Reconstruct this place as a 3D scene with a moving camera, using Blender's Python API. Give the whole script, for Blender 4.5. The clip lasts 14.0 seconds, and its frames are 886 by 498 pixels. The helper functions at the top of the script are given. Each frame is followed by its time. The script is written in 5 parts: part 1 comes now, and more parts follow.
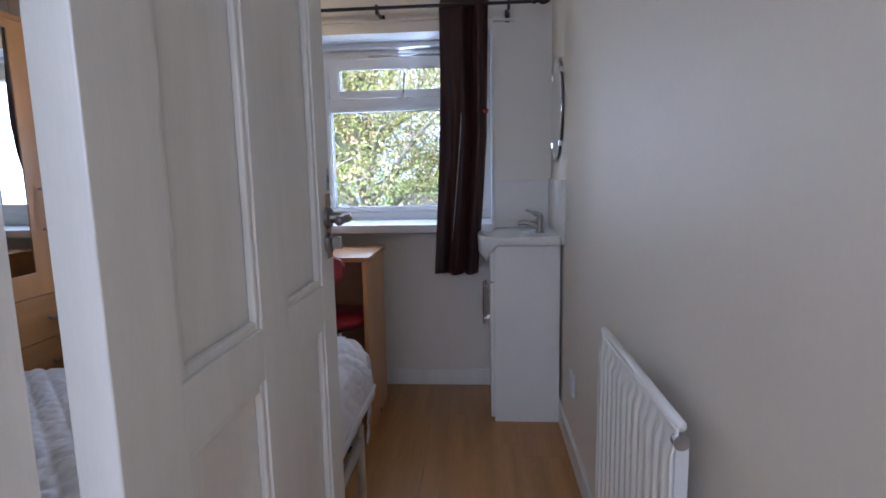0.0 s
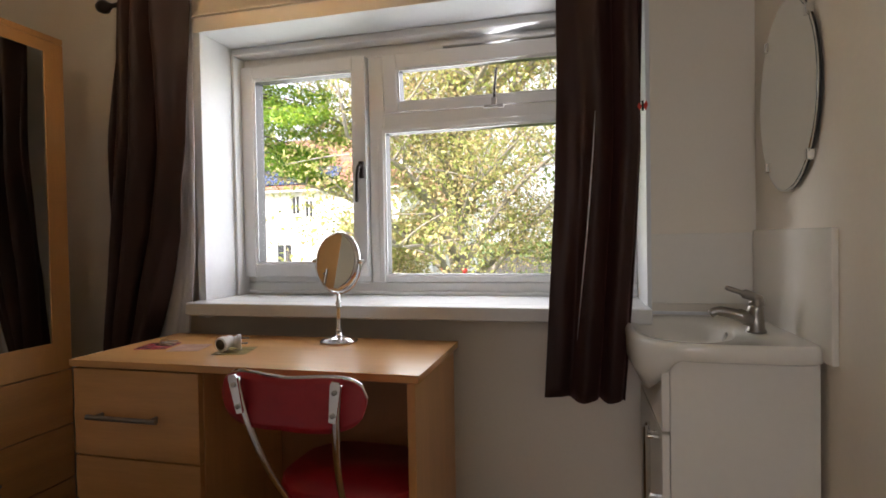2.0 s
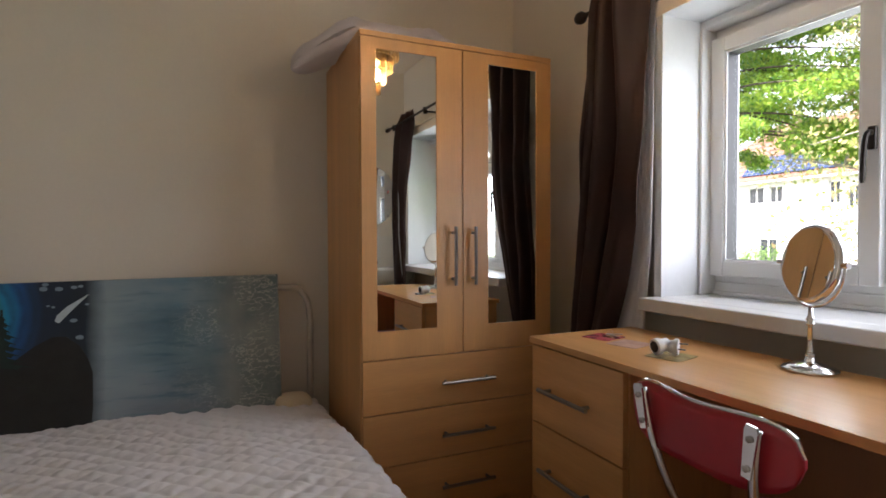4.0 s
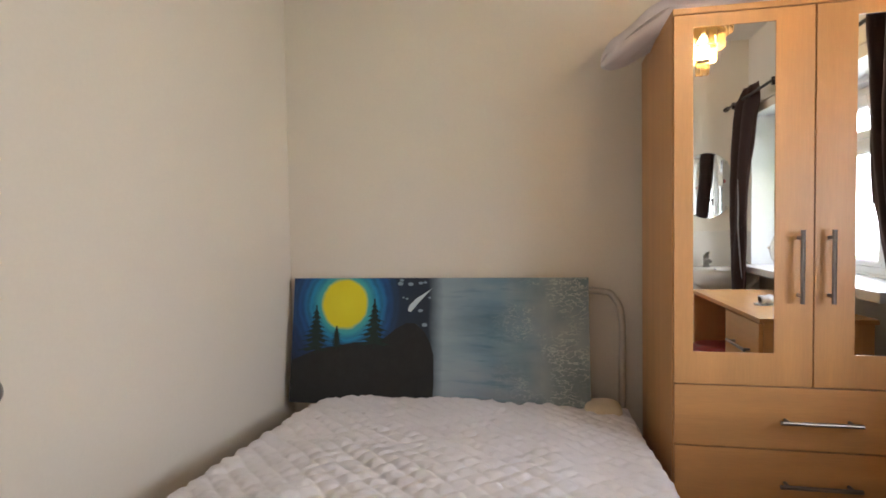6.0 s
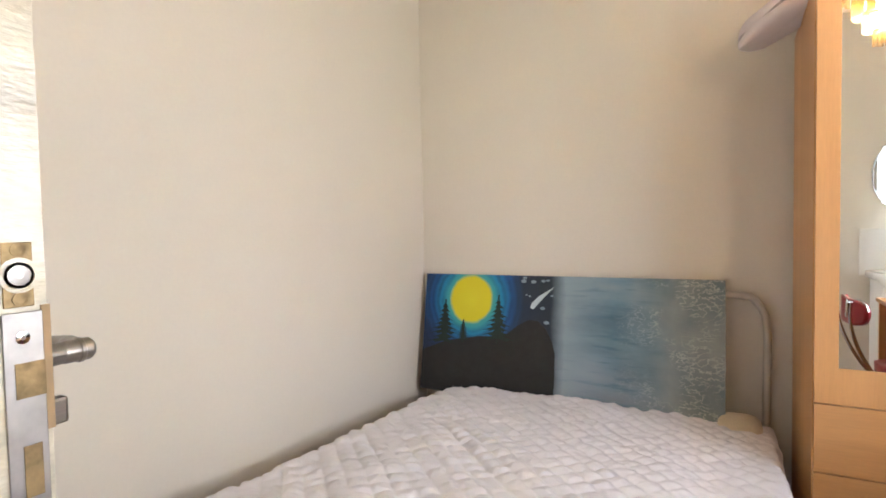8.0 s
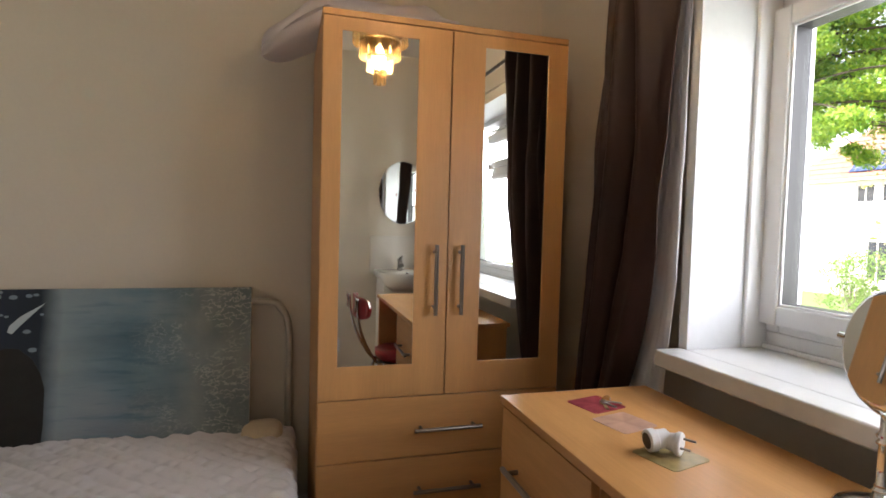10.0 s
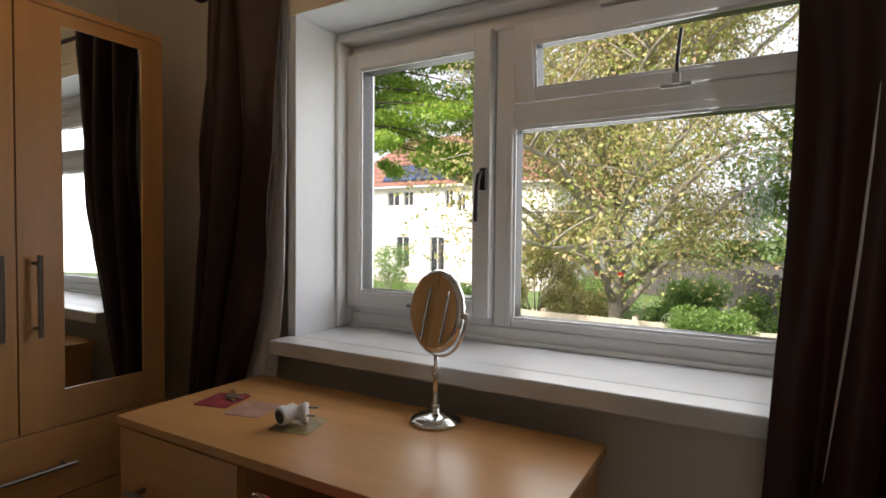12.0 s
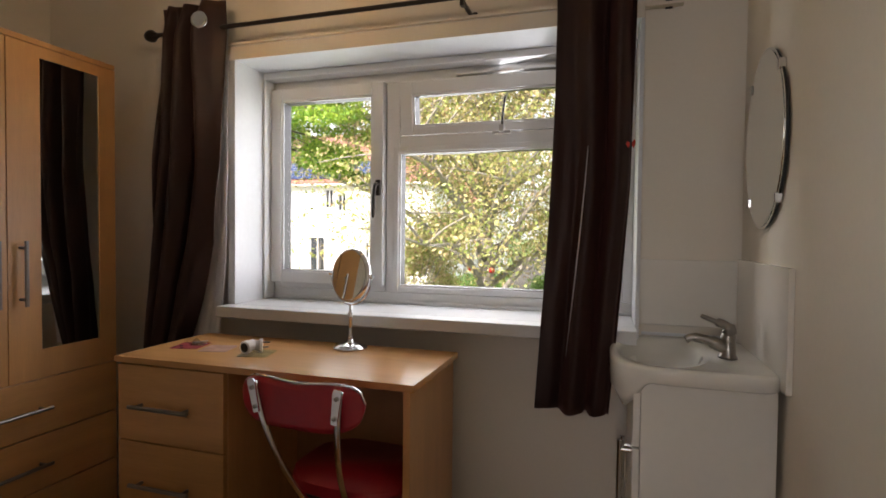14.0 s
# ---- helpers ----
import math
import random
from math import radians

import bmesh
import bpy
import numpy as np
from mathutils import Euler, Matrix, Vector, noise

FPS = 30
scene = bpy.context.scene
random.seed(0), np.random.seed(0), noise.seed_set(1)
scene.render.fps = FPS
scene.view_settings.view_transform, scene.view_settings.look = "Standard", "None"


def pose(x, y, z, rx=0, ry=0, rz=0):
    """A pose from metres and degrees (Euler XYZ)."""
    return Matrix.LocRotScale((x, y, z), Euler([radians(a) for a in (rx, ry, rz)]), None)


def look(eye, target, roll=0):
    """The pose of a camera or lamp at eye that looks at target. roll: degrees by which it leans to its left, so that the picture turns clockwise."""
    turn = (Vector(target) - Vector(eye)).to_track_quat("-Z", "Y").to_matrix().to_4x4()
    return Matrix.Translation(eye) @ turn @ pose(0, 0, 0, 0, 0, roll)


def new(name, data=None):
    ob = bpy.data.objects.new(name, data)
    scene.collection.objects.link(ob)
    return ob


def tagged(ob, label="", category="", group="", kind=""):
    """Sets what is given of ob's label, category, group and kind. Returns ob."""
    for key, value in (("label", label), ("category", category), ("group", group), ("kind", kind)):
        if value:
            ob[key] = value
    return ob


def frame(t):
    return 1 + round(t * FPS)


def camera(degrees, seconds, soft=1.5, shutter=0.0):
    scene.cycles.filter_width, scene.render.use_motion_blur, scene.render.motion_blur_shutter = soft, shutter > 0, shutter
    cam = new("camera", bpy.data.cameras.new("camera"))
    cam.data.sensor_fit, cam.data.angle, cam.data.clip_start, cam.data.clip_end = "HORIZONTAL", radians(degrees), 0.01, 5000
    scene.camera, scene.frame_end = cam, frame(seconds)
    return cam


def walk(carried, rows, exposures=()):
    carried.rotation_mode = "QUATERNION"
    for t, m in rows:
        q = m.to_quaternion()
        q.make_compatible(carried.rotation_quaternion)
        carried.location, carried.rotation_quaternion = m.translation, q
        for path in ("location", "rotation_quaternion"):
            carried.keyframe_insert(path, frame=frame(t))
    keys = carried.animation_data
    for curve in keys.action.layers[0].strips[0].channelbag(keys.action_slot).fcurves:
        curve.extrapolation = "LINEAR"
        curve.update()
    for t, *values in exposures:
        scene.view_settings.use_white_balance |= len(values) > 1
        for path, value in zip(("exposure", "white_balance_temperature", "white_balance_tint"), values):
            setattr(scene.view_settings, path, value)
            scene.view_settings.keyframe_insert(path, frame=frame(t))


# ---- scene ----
cam = camera(79.4, 14.0, soft=1.7)
PATH = [
    (0, (-0.08, 4.013, 1.099), (-0.227, 5.989, 0.822), -1.2),
    (0.5, (-0.092, 4.452, 1.082), (-0.231, 6.446, 1.003), -1.4),
    (1, (-0.16, 4.885, 1.094), (-0.258, 6.881, 1.021), -1.1),
    (1.5, (-0.217, 4.978, 1.09), (-0.384, 6.97, 1.021), -1.2),
    (2, (-0.22, 5.07, 1.057), (-0.705, 7.01, 1.019), -1.0),
    (2.5, (-0.202, 5.108, 1.064), (-1.12, 6.884, 1.021), -1.1),
    (3, (-0.185, 5.125, 1.064), (-1.473, 6.655, 1.022), -1.1),
    (3.5, (-0.189, 5.15, 1.061), (-1.76, 6.387, 1.023), -1.1),
    (3.7, (-0.154, 5.214, 1.054), (-1.844, 6.283, 1.018), -0.7),
    (5.8, (-0.246, 5.406, 1.137), (-2.225, 5.134, 1.036), -1.1),
    (6, (-0.2, 5.388, 1.119), (-2.162, 5.01, 1.04), -1.0),
    (6.5, (-0.207, 5.474, 1.105), (-2.052, 4.707, 1.037), -0.8),
    (7, (-0.185, 5.513, 1.104), (-1.933, 4.542, 1.037), -0.9),
    (7.2, (-0.187, 5.52, 1.105), (-1.915, 4.52, 1.037), -0.9),
    (9.3, (-0.277, 5.671, 1.16), (-2.258, 5.418, 1.061), 1.1),
    (9.5, (-0.312, 5.68, 1.139), (-2.31, 5.658, 1.062), 1.6),
    (10, (-0.356, 5.679, 1.155), (-2.274, 6.238, 1.064), 1.5),
    (10.5, (-0.362, 5.653, 1.158), (-2.033, 6.75, 1.073), 1.8),
    (11, (-0.373, 5.624, 1.173), (-1.716, 7.105, 1.103), 1.6),
    (11.5, (-0.364, 5.592, 1.165), (-1.489, 7.245, 1.109), 0.8),
    (12, (-0.319, 5.534, 1.16), (-1.326, 7.261, 1.099), 0.5),
    (12.5, (-0.219, 5.391, 1.145), (-1.139, 7.166, 1.087), 0.4),
    (13, (-0.15, 5.256, 1.143), (-0.981, 7.074, 1.091), 0.4),
    (13.5, (-0.118, 5.103, 1.141), (-0.85, 6.963, 1.083), 0.4),
    (14, (-0.105, 4.962, 1.13), (-0.703, 6.87, 1.075), 0.6),
]
EXPOSURE = [(0.0, 1.62, 4850, 18), (0.5, 1.58, 4950, 18), (1.0, 1.4, 6300, 16), (1.5, 1.44, 6500, 17), (3.0, 1.5, 6500, 15), (3.7, 1.66, 6150, 16), (5.8, 2.62, 6150, 16), (7.2, 3.1, 6200, 17),
            (9.3, 3.28, 5700, 13), (10.0, 2.0, 6400, 15), (11.0, 1.08, 6700, 16), (11.5, 0.7, 6600, 15), (12.5, 0.66, 6600, 15), (14.0, 1.32, 6600, 17)]
walk(cam, [(t, look(eye, target, roll)) for t, eye, target, roll in PATH], EXPOSURE)

# world, sun, lamps
SUN_UP, SUN_TURN = radians(38), radians(215)
world = bpy.data.worlds.new("sky")
scene.world = world
world.use_nodes = True
wn = world.node_tree
sky = wn.nodes.new("ShaderNodeTexSky")
sky.sky_type, sky.sun_disc, sky.sun_elevation, sky.sun_rotation = "NISHITA", False, SUN_UP, SUN_TURN
sky.dust_density, sky.air_density = 6.0, 0.8
wn.nodes["Background"].inputs["Strength"].default_value = 0.14
haze = wn.nodes.new("ShaderNodeMixRGB")
haze.inputs[0].default_value, haze.inputs[2].default_value = 0.6, (9.0, 9.2, 9.6, 1)
wn.links.new(sky.outputs[0], haze.inputs[1])
wn.links.new(haze.outputs[0], wn.nodes["Background"].inputs["Color"])

sun = new("sun", bpy.data.lights.new("sun", "SUN"))
sun.data.energy, sun.data.angle, sun.data.color = 4.0, radians(0.6), (1.0, 0.94, 0.85)
sun.matrix_world = look((0, 0, 20), (0 - math.sin(SUN_TURN) * 20, 0 - math.cos(SUN_TURN) * 20, 20 - math.tan(SUN_UP) * 20))

window_light = new("window_light", bpy.data.lights.new("window_light", "AREA"))
window_light.data.shape, window_light.data.size, window_light.data.size_y = "RECTANGLE", 1.15, 0.8
window_light.data.energy, window_light.data.color = 5.0, (0.93, 0.97, 1.0)
window_light.matrix_world = look((-0.87, 7.02, 1.34), (-1.5, 5.0, 1.15))

pendant_light = new("pendant_light", bpy.data.lights.new("pendant_light", "POINT"))
pendant_light.data.energy, pendant_light.data.color, pendant_light.data.shadow_soft_size = 4.2, (1.0, 0.85, 0.66), 0.014
pendant_light.location = (-1.14, 6.05, 1.818)


# Added lamp, unseen: assumed landing daylight, raised to brighten the door and desk.
landing_fill = new("landing_fill", bpy.data.lights.new("landing_fill", "AREA"))
landing_fill.data.shape, landing_fill.data.size, landing_fill.data.size_y = "RECTANGLE", 0.8, 1.0
landing_fill.data.energy, landing_fill.data.color = 4.0, (0.8, 0.9, 1.0)
landing_fill.matrix_world = look((-0.35, 2.03, 1.6), (-0.35, 4.0, 1.3))


# ---- materials ----
def shader(name, color, rough=0.5, metal=0.0, vary=0.08, scale=4.0, fine=60.0, bump=0.1, stretch=(1, 1, 1), second=None, spec=0.5, depth=0.002, coat=0.0):
    m = bpy.data.materials.new(name)
    m.use_nodes = True
    nt = m.node_tree
    b = nt.nodes["Principled BSDF"]
    co = nt.nodes.new("ShaderNodeTexCoord")
    mp = nt.nodes.new("ShaderNodeMapping")
    mp.inputs["Scale"].default_value = stretch
    nt.links.new(co.outputs["Object"], mp.inputs[0])
    n1, n2 = nt.nodes.new("ShaderNodeTexNoise"), nt.nodes.new("ShaderNodeTexNoise")
    n1.inputs["Scale"].default_value, n2.inputs["Scale"].default_value = scale, fine
    n1.inputs["Detail"].default_value, n2.inputs["Detail"].default_value = 4, 3
    for n in (n1, n2):
        nt.links.new(mp.outputs[0], n.inputs["Vector"])
    add = nt.nodes.new("ShaderNodeMath")
    add.operation = "MULTIPLY_ADD"
    nt.links.new(n2.outputs[0], add.inputs[0])
    add.inputs[1].default_value = 0.45
    nt.links.new(n1.outputs[0], add.inputs[2])
    ramp = nt.nodes.new("ShaderNodeValToRGB")
    lo = [c * (1 - vary) for c in color]
    hi = second or [min(1, c * (1 + vary)) for c in color]
    ramp.color_ramp.elements[0].color, ramp.color_ramp.elements[1].color = (*lo, 1), (*hi, 1)
    ramp.color_ramp.elements[0].position, ramp.color_ramp.elements[1].position = 0.45, 1.0
    nt.links.new(add.outputs[0], ramp.inputs[0])
    nt.links.new(ramp.outputs[0], b.inputs["Base Color"])
    b.inputs["Roughness"].default_value, b.inputs["Metallic"].default_value = rough, metal
    b.inputs["Specular IOR Level"].default_value = spec
    b.inputs["Coat Weight"].default_value = coat
    if bump:
        bp = nt.nodes.new("ShaderNodeBump")
        bp.inputs["Strength"].default_value, bp.inputs["Distance"].default_value = bump, depth
        nt.links.new(add.outputs[0], bp.inputs["Height"])
        nt.links.new(bp.outputs[0], b.inputs["Normal"])
    return m


wall_paint = shader("wall_paint", (0.75, 0.682, 0.578), 0.55, vary=0.035, scale=1.3, fine=90, bump=0.25, depth=0.0015)
ceiling_paint = shader("ceiling_paint", (0.8, 0.78, 0.74), 0.8, vary=0.03, scale=2)
gloss_white = shader("gloss_white", (0.76, 0.73, 0.66), 0.3, vary=0.06, scale=3, fine=40, bump=0.12, stretch=(8, 8, 1), depth=0.001)
edge_paint = shader("edge_paint", (0.62, 0.57, 0.45), 0.16, vary=0.25, scale=9, fine=70, bump=0.8, depth=0.002, stretch=(1, 1, 3.5))
plastic_white = shader("plastic_white", (0.74, 0.74, 0.735), 0.42, vary=0.02, bump=0.02)
reveal_white = shader("reveal_white", (0.68, 0.685, 0.69), 0.5, vary=0.05, scale=3, bump=0.15)
sill_white = shader("sill_white", (0.6, 0.597, 0.585), 0.3, vary=0.05, scale=8, bump=0.05)
ceramic = shader("ceramic", (0.76, 0.73, 0.66), 0.22, vary=0.02, bump=0.0, coat=0.4)
unit_white = shader("unit_white", (0.74, 0.71, 0.64), 0.35, vary=0.03, bump=0.02)
splash_white = shader("splash_white", (0.75, 0.71, 0.64), 0.15, vary=0.03, bump=0.02)
beech = shader("beech", (0.60, 0.312, 0.115), 0.38, vary=0.12, scale=3, fine=45, bump=0.06, stretch=(5, 5, 0.35), depth=0.0006)
beech_flat = shader("beech_flat", (0.58, 0.30, 0.112), 0.27, vary=0.12, scale=3, fine=45, bump=0.06, stretch=(0.35, 5, 5), depth=0.0006)
beech_dark = shader("beech_dark", (0.36, 0.19, 0.09), 0.5, vary=0.1, scale=3, fine=45, stretch=(5, 5, 0.35))
laminate = shader("laminate", (0.40, 0.195, 0.055), 0.3, vary=0.22, scale=3, fine=30, bump=0.05, stretch=(6, 0.5, 1), depth=0.0006)
chrome = shader("chrome", (0.78, 0.78, 0.78), 0.08, 1.0, vary=0.03, bump=0)
nickel = shader("nickel", (0.27, 0.245, 0.22), 0.34, 1.0, vary=0.1, scale=20, bump=0.05, stretch=(1, 1, 6))
dull_steel = shader("dull_steel", (0.42, 0.4, 0.38), 0.42, 1.0, vary=0.25, scale=25, bump=0.1)
brass = shader("brass", (0.30, 0.21, 0.10), 0.5, 0.7, vary=0.45, scale=60, bump=0.5)
dark_metal = shader("dark_metal", (0.03, 0.022, 0.018), 0.35, 0.6, vary=0.2)
red_vinyl = shader("red_vinyl", (0.34, 0.012, 0.022), 0.35, vary=0.12, scale=9, bump=0.15)
black_trim = shader("black_trim", (0.015, 0.013, 0.012), 0.5)
quilt_white = shader("quilt_white", (0.77, 0.74, 0.755), 0.85, vary=0.05, scale=6, fine=250, bump=0.8, depth=0.001)
mattress_cream = shader("mattress_cream", (0.66, 0.55, 0.4), 0.85, vary=0.12, scale=9, fine=200, bump=0.4)
pillow_pink = shader("pillow_pink", (0.78, 0.71, 0.73), 0.85, vary=0.08, scale=10, fine=200, bump=0.4)
bed_metal = shader("bed_metal", (0.55, 0.5, 0.42), 0.35, 0.3, vary=0.1, scale=12)
radiator_white = shader("radiator_white", (0.78, 0.75, 0.68), 0.32, vary=0.04, bump=0.03)
bare_wood = shader("bare_wood", (0.36, 0.245, 0.13), 0.7, vary=0.4, scale=30, bump=0.6, stretch=(1, 1, 0.3))
canvas_edge = shader("canvas_edge", (0.5, 0.46, 0.38), 0.8, vary=0.2, scale=12)
net_white = shader("net_white", (0.85, 0.84, 0.86), 0.9, vary=0.05, scale=12, bump=0.4, stretch=(6, 6, 0.5))
rubber_black = shader("rubber_black", (0.02, 0.02, 0.02), 0.6, bump=0)
butterfly_red = shader("butterfly_red", (0.5, 0.03, 0.015), 0.6)


def curtain_cloth():
    m = shader("curtain_brown", (0.036, 0.016, 0.0125), 0.5, vary=0.3, scale=5, fine=300, bump=0.45, stretch=(4, 4, 0.7), depth=0.001, spec=0.3)
    b = m.node_tree.nodes["Principled BSDF"]
    b.inputs["Sheen Weight"].default_value = 0.14
    b.inputs["Sheen Roughness"].default_value = 0.4
    b.inputs["Sheen Tint"].default_value = (0.9, 0.3, 0.25, 1)
    return m


curtain_brown = curtain_cloth()


def see_through_cloth(m, share, tint=(0.85, 0.84, 0.86)):
    """Lets a share of the light behind the cloth through it."""
    nt = m.node_tree
    tl, mx = nt.nodes.new("ShaderNodeBsdfTranslucent"), nt.nodes.new("ShaderNodeMixShader")
    tl.inputs[0].default_value = (*tint, 1)
    mx.inputs[0].default_value = share
    nt.links.new(nt.nodes["Principled BSDF"].outputs[0], mx.inputs[1])
    nt.links.new(tl.outputs[0], mx.inputs[2])
    nt.links.new(mx.outputs[0], nt.nodes["Material Output"].inputs[0])


see_through_cloth(net_white, 0.5)
see_through_cloth(pillow_pink, 0.4)
see_through_cloth(curtain_brown, 0.25, (0.13, 0.055, 0.035))


def simple(name, color, rough, metal=0.0, trans=0.0, alpha=1.0, glow=0.0, glow_color=None, ior=1.45):
    m = bpy.data.materials.new(name)
    m.use_nodes = True
    b = m.node_tree.nodes["Principled BSDF"]
    b.inputs["Base Color"].default_value = (*color, 1)
    b.inputs["Roughness"].default_value, b.inputs["Metallic"].default_value = rough, metal
    b.inputs["Transmission Weight"].default_value, b.inputs["Alpha"].default_value, b.inputs["IOR"].default_value = trans, alpha, ior
    if glow:
        b.inputs["Emission Color"].default_value, b.inputs["Emission Strength"].default_value = (*(glow_color or color), 1), glow
    return m


mirror_glass = simple("mirror_glass", (0.88, 0.9, 0.88), 0.015, 1.0)
bevel_glass = simple("bevel_glass", (0.75, 0.78, 0.77), 0.12, 1.0)
amber_glass = simple("amber_glass", (1.0, 0.74, 0.4), 0.15, trans=0.75)
see_glass = amber_glass.node_tree
clear, blend = see_glass.nodes.new("ShaderNodeBsdfTransparent"), see_glass.nodes.new("ShaderNodeMixShader")
clear.inputs[0].default_value, blend.inputs[0].default_value = (1.0, 0.93, 0.8, 1), 0.45
see_glass.links.new(see_glass.nodes["Principled BSDF"].outputs[0], blend.inputs[1])
see_glass.links.new(clear.outputs[0], blend.inputs[2])
see_glass.links.new(blend.outputs[0], see_glass.nodes["Material Output"].inputs[0])
bulb_glow = simple("bulb_glow", (1.0, 0.8, 0.5), 0.4, glow=45.0, glow_color=(1.0, 0.7, 0.35))
card_pink = shader("card_pink", (0.33, 0.06, 0.07), 0.25, vary=0.3, scale=25)
card_peach = shader("card_peach", (0.5, 0.3, 0.22), 0.25, vary=0.25, scale=20)
card_green = shader("card_green", (0.32, 0.24, 0.1), 0.2, vary=0.45, scale=25)


def pane_material():
    m = bpy.data.materials.new("window_glass")
    m.use_nodes = True
    nt = m.node_tree
    nt.nodes.remove(nt.nodes["Principled BSDF"])
    tr, gl, mx = nt.nodes.new("ShaderNodeBsdfTransparent"), nt.nodes.new("ShaderNodeBsdfGlossy"), nt.nodes.new("ShaderNodeMixShader")
    gl.inputs["Roughness"].default_value = 0.01
    mx.inputs[0].default_value = 0.015
    nt.links.new(tr.outputs[0], mx.inputs[1])
    nt.links.new(gl.outputs[0], mx.inputs[2])
    nt.links.new(mx.outputs[0], nt.nodes["Material Output"].inputs[0])
    return m


window_glass = pane_material()


def canvas_paint():
    """Two painted halves: a moonlit night, and a washed grey-blue."""
    m = bpy.data.materials.new("canvas_paint")
    m.use_nodes = True
    nt = m.node_tree
    N, L = nt.nodes.new, nt.links.new
    b = nt.nodes["Principled BSDF"]
    b.inputs["Roughness"].default_value = 0.45
    co = N("ShaderNodeTexCoord")
    sep = N("ShaderNodeSeparateXYZ")
    L(co.outputs["Object"], sep.inputs[0])

    def math_node(op, a, c, d=None):
        n = N("ShaderNodeMath")
        n.operation = op
        for i, v in enumerate((a, c, d)):
            if v is None:
                continue
            if isinstance(v, (int, float)):
                n.inputs[i].default_value = v
            else:
                L(v, n.inputs[i])
        return n.outputs[0]

    def ramp(fac, stops):
        r = N("ShaderNodeValToRGB")
        els = r.color_ramp.elements
        while len(els) < len(stops):
            els.new(0.5)
        for e, (p, c) in zip(els, stops):
            e.position, e.color = p, (*c, 1)
        L(fac, r.inputs[0])
        return r.outputs[0]

    def noise_node(scale, stretch, detail=5):
        mp, n = N("ShaderNodeMapping"), N("ShaderNodeTexNoise")
        mp.inputs["Scale"].default_value = stretch
        n.inputs["Scale"].default_value, n.inputs["Detail"].default_value = scale, detail
        L(co.outputs["Object"], mp.inputs[0])
        L(mp.outputs[0], n.inputs["Vector"])
        return n.outputs[0]

    def mix(fac, a, c):
        n = N("ShaderNodeMixRGB")
        for i, v in enumerate((fac, a, c)):
            if isinstance(v, tuple):
                n.inputs[i].default_value = (*v, 1)
            else:
                L(v, n.inputs[i])
        return n.outputs[0]

    y, z = sep.outputs[0], sep.outputs[1]
    dy, dz = math_node("SUBTRACT", y, 0.247), math_node("SUBTRACT", z, 0.43)
    r = math_node("SQRT", math_node("ADD", math_node("MULTIPLY", dy, dy), math_node("MULTIPLY", dz, dz)), 0)
    r = math_node("MULTIPLY_ADD", math_node("SUBTRACT", noise_node(16, (1, 1, 1)), 0.5), 0.022, r)
    night = ramp(math_node("MULTIPLY", r, 2.5), [(0.0, (0.75, 0.68, 0.02)), (0.25, (0.72, 0.62, 0.01)), (0.285, (0.06, 0.4, 0.38)), (0.38, (0.01, 0.24, 0.45)), (0.5, (0.008, 0.09, 0.28)), (0.66, (0.008, 0.03, 0.1)), (0.9, (0.008, 0.018, 0.04))])
    rings = math_node("MULTIPLY", math_node("MULTIPLY_ADD", math_node("SINE", math_node("MULTIPLY_ADD", noise_node(9, (1, 1, 1)), 7.0, math_node("MULTIPLY", r, 210)), 0), 0.5, 0.5), ramp_range(N, L, r, 0.11, 0.16))
    night = mix(math_node("MULTIPLY", math_node("MULTIPLY", rings, noise_node(30, (1, 1, 1))), 0.75), night, (0.006, 0.02, 0.05))
    night = mix(math_node("MULTIPLY", ramp_range(N, L, y, 0.43, 0.5), 0.75), night, (0.012, 0.022, 0.035))
    wash = ramp(noise_node(2.4, (1.2, 4.0, 1)), [(0.25, (0.05, 0.12, 0.17)), (0.5, (0.15, 0.25, 0.31)), (0.75, (0.26, 0.33, 0.36))])
    wash = mix(math_node("MULTIPLY", ramp_range(N, L, z, 0.26, 0.06), noise_node(3, (1.5, 4, 1))), wash, (0.26, 0.24, 0.26))
    grey = ramp(noise_node(5, (1.5, 1, 1)), [(0.3, (0.14, 0.19, 0.2)), (0.7, (0.3, 0.33, 0.32))])
    wash = mix(ramp(noise_node(4.0, (1.5, 12.0, 1)), [(0.54, (0, 0, 0)), (0.66, (0.6, 0.6, 0.6))]), wash, (0.04, 0.13, 0.19))
    lines = ramp_range(N, L, math_node("ABSOLUTE", math_node("SUBTRACT", noise_node(34, (0.8, 1.3, 1), 7), 0.5), 0), 0.03, 0.006)
    lines = math_node("MULTIPLY", lines, ramp_range(N, L, noise_node(7, (1, 1, 1)), 0.44, 0.56))
    grey = mix(lines, grey, (0.48, 0.5, 0.48))
    wash = mix(math_node("MULTIPLY", ramp_range(N, L, y, 0.9, 0.67), 0.7), wash, (0.32, 0.38, 0.4))
    edge = math_node("MULTIPLY_ADD", math_node("SUBTRACT", noise_node(6, (1, 1, 1)), 0.5), 0.3, y)
    wash = mix(ramp_range(N, L, edge, 0.9, 1.12), wash, grey)
    seam = math_node("MULTIPLY_ADD", math_node("SUBTRACT", noise_node(20, (1, 1, 1)), 0.5), 0.02, y)
    L(mix(ramp_range(N, L, seam, 0.625, 0.69), night, wash), b.inputs["Base Color"])
    bp = N("ShaderNodeBump")
    bp.inputs["Strength"].default_value, bp.inputs["Distance"].default_value = 0.5, 0.002
    L(noise_node(40, (1, 3, 1)), bp.inputs["Height"])
    L(bp.outputs[0], b.inputs["Normal"])
    return m


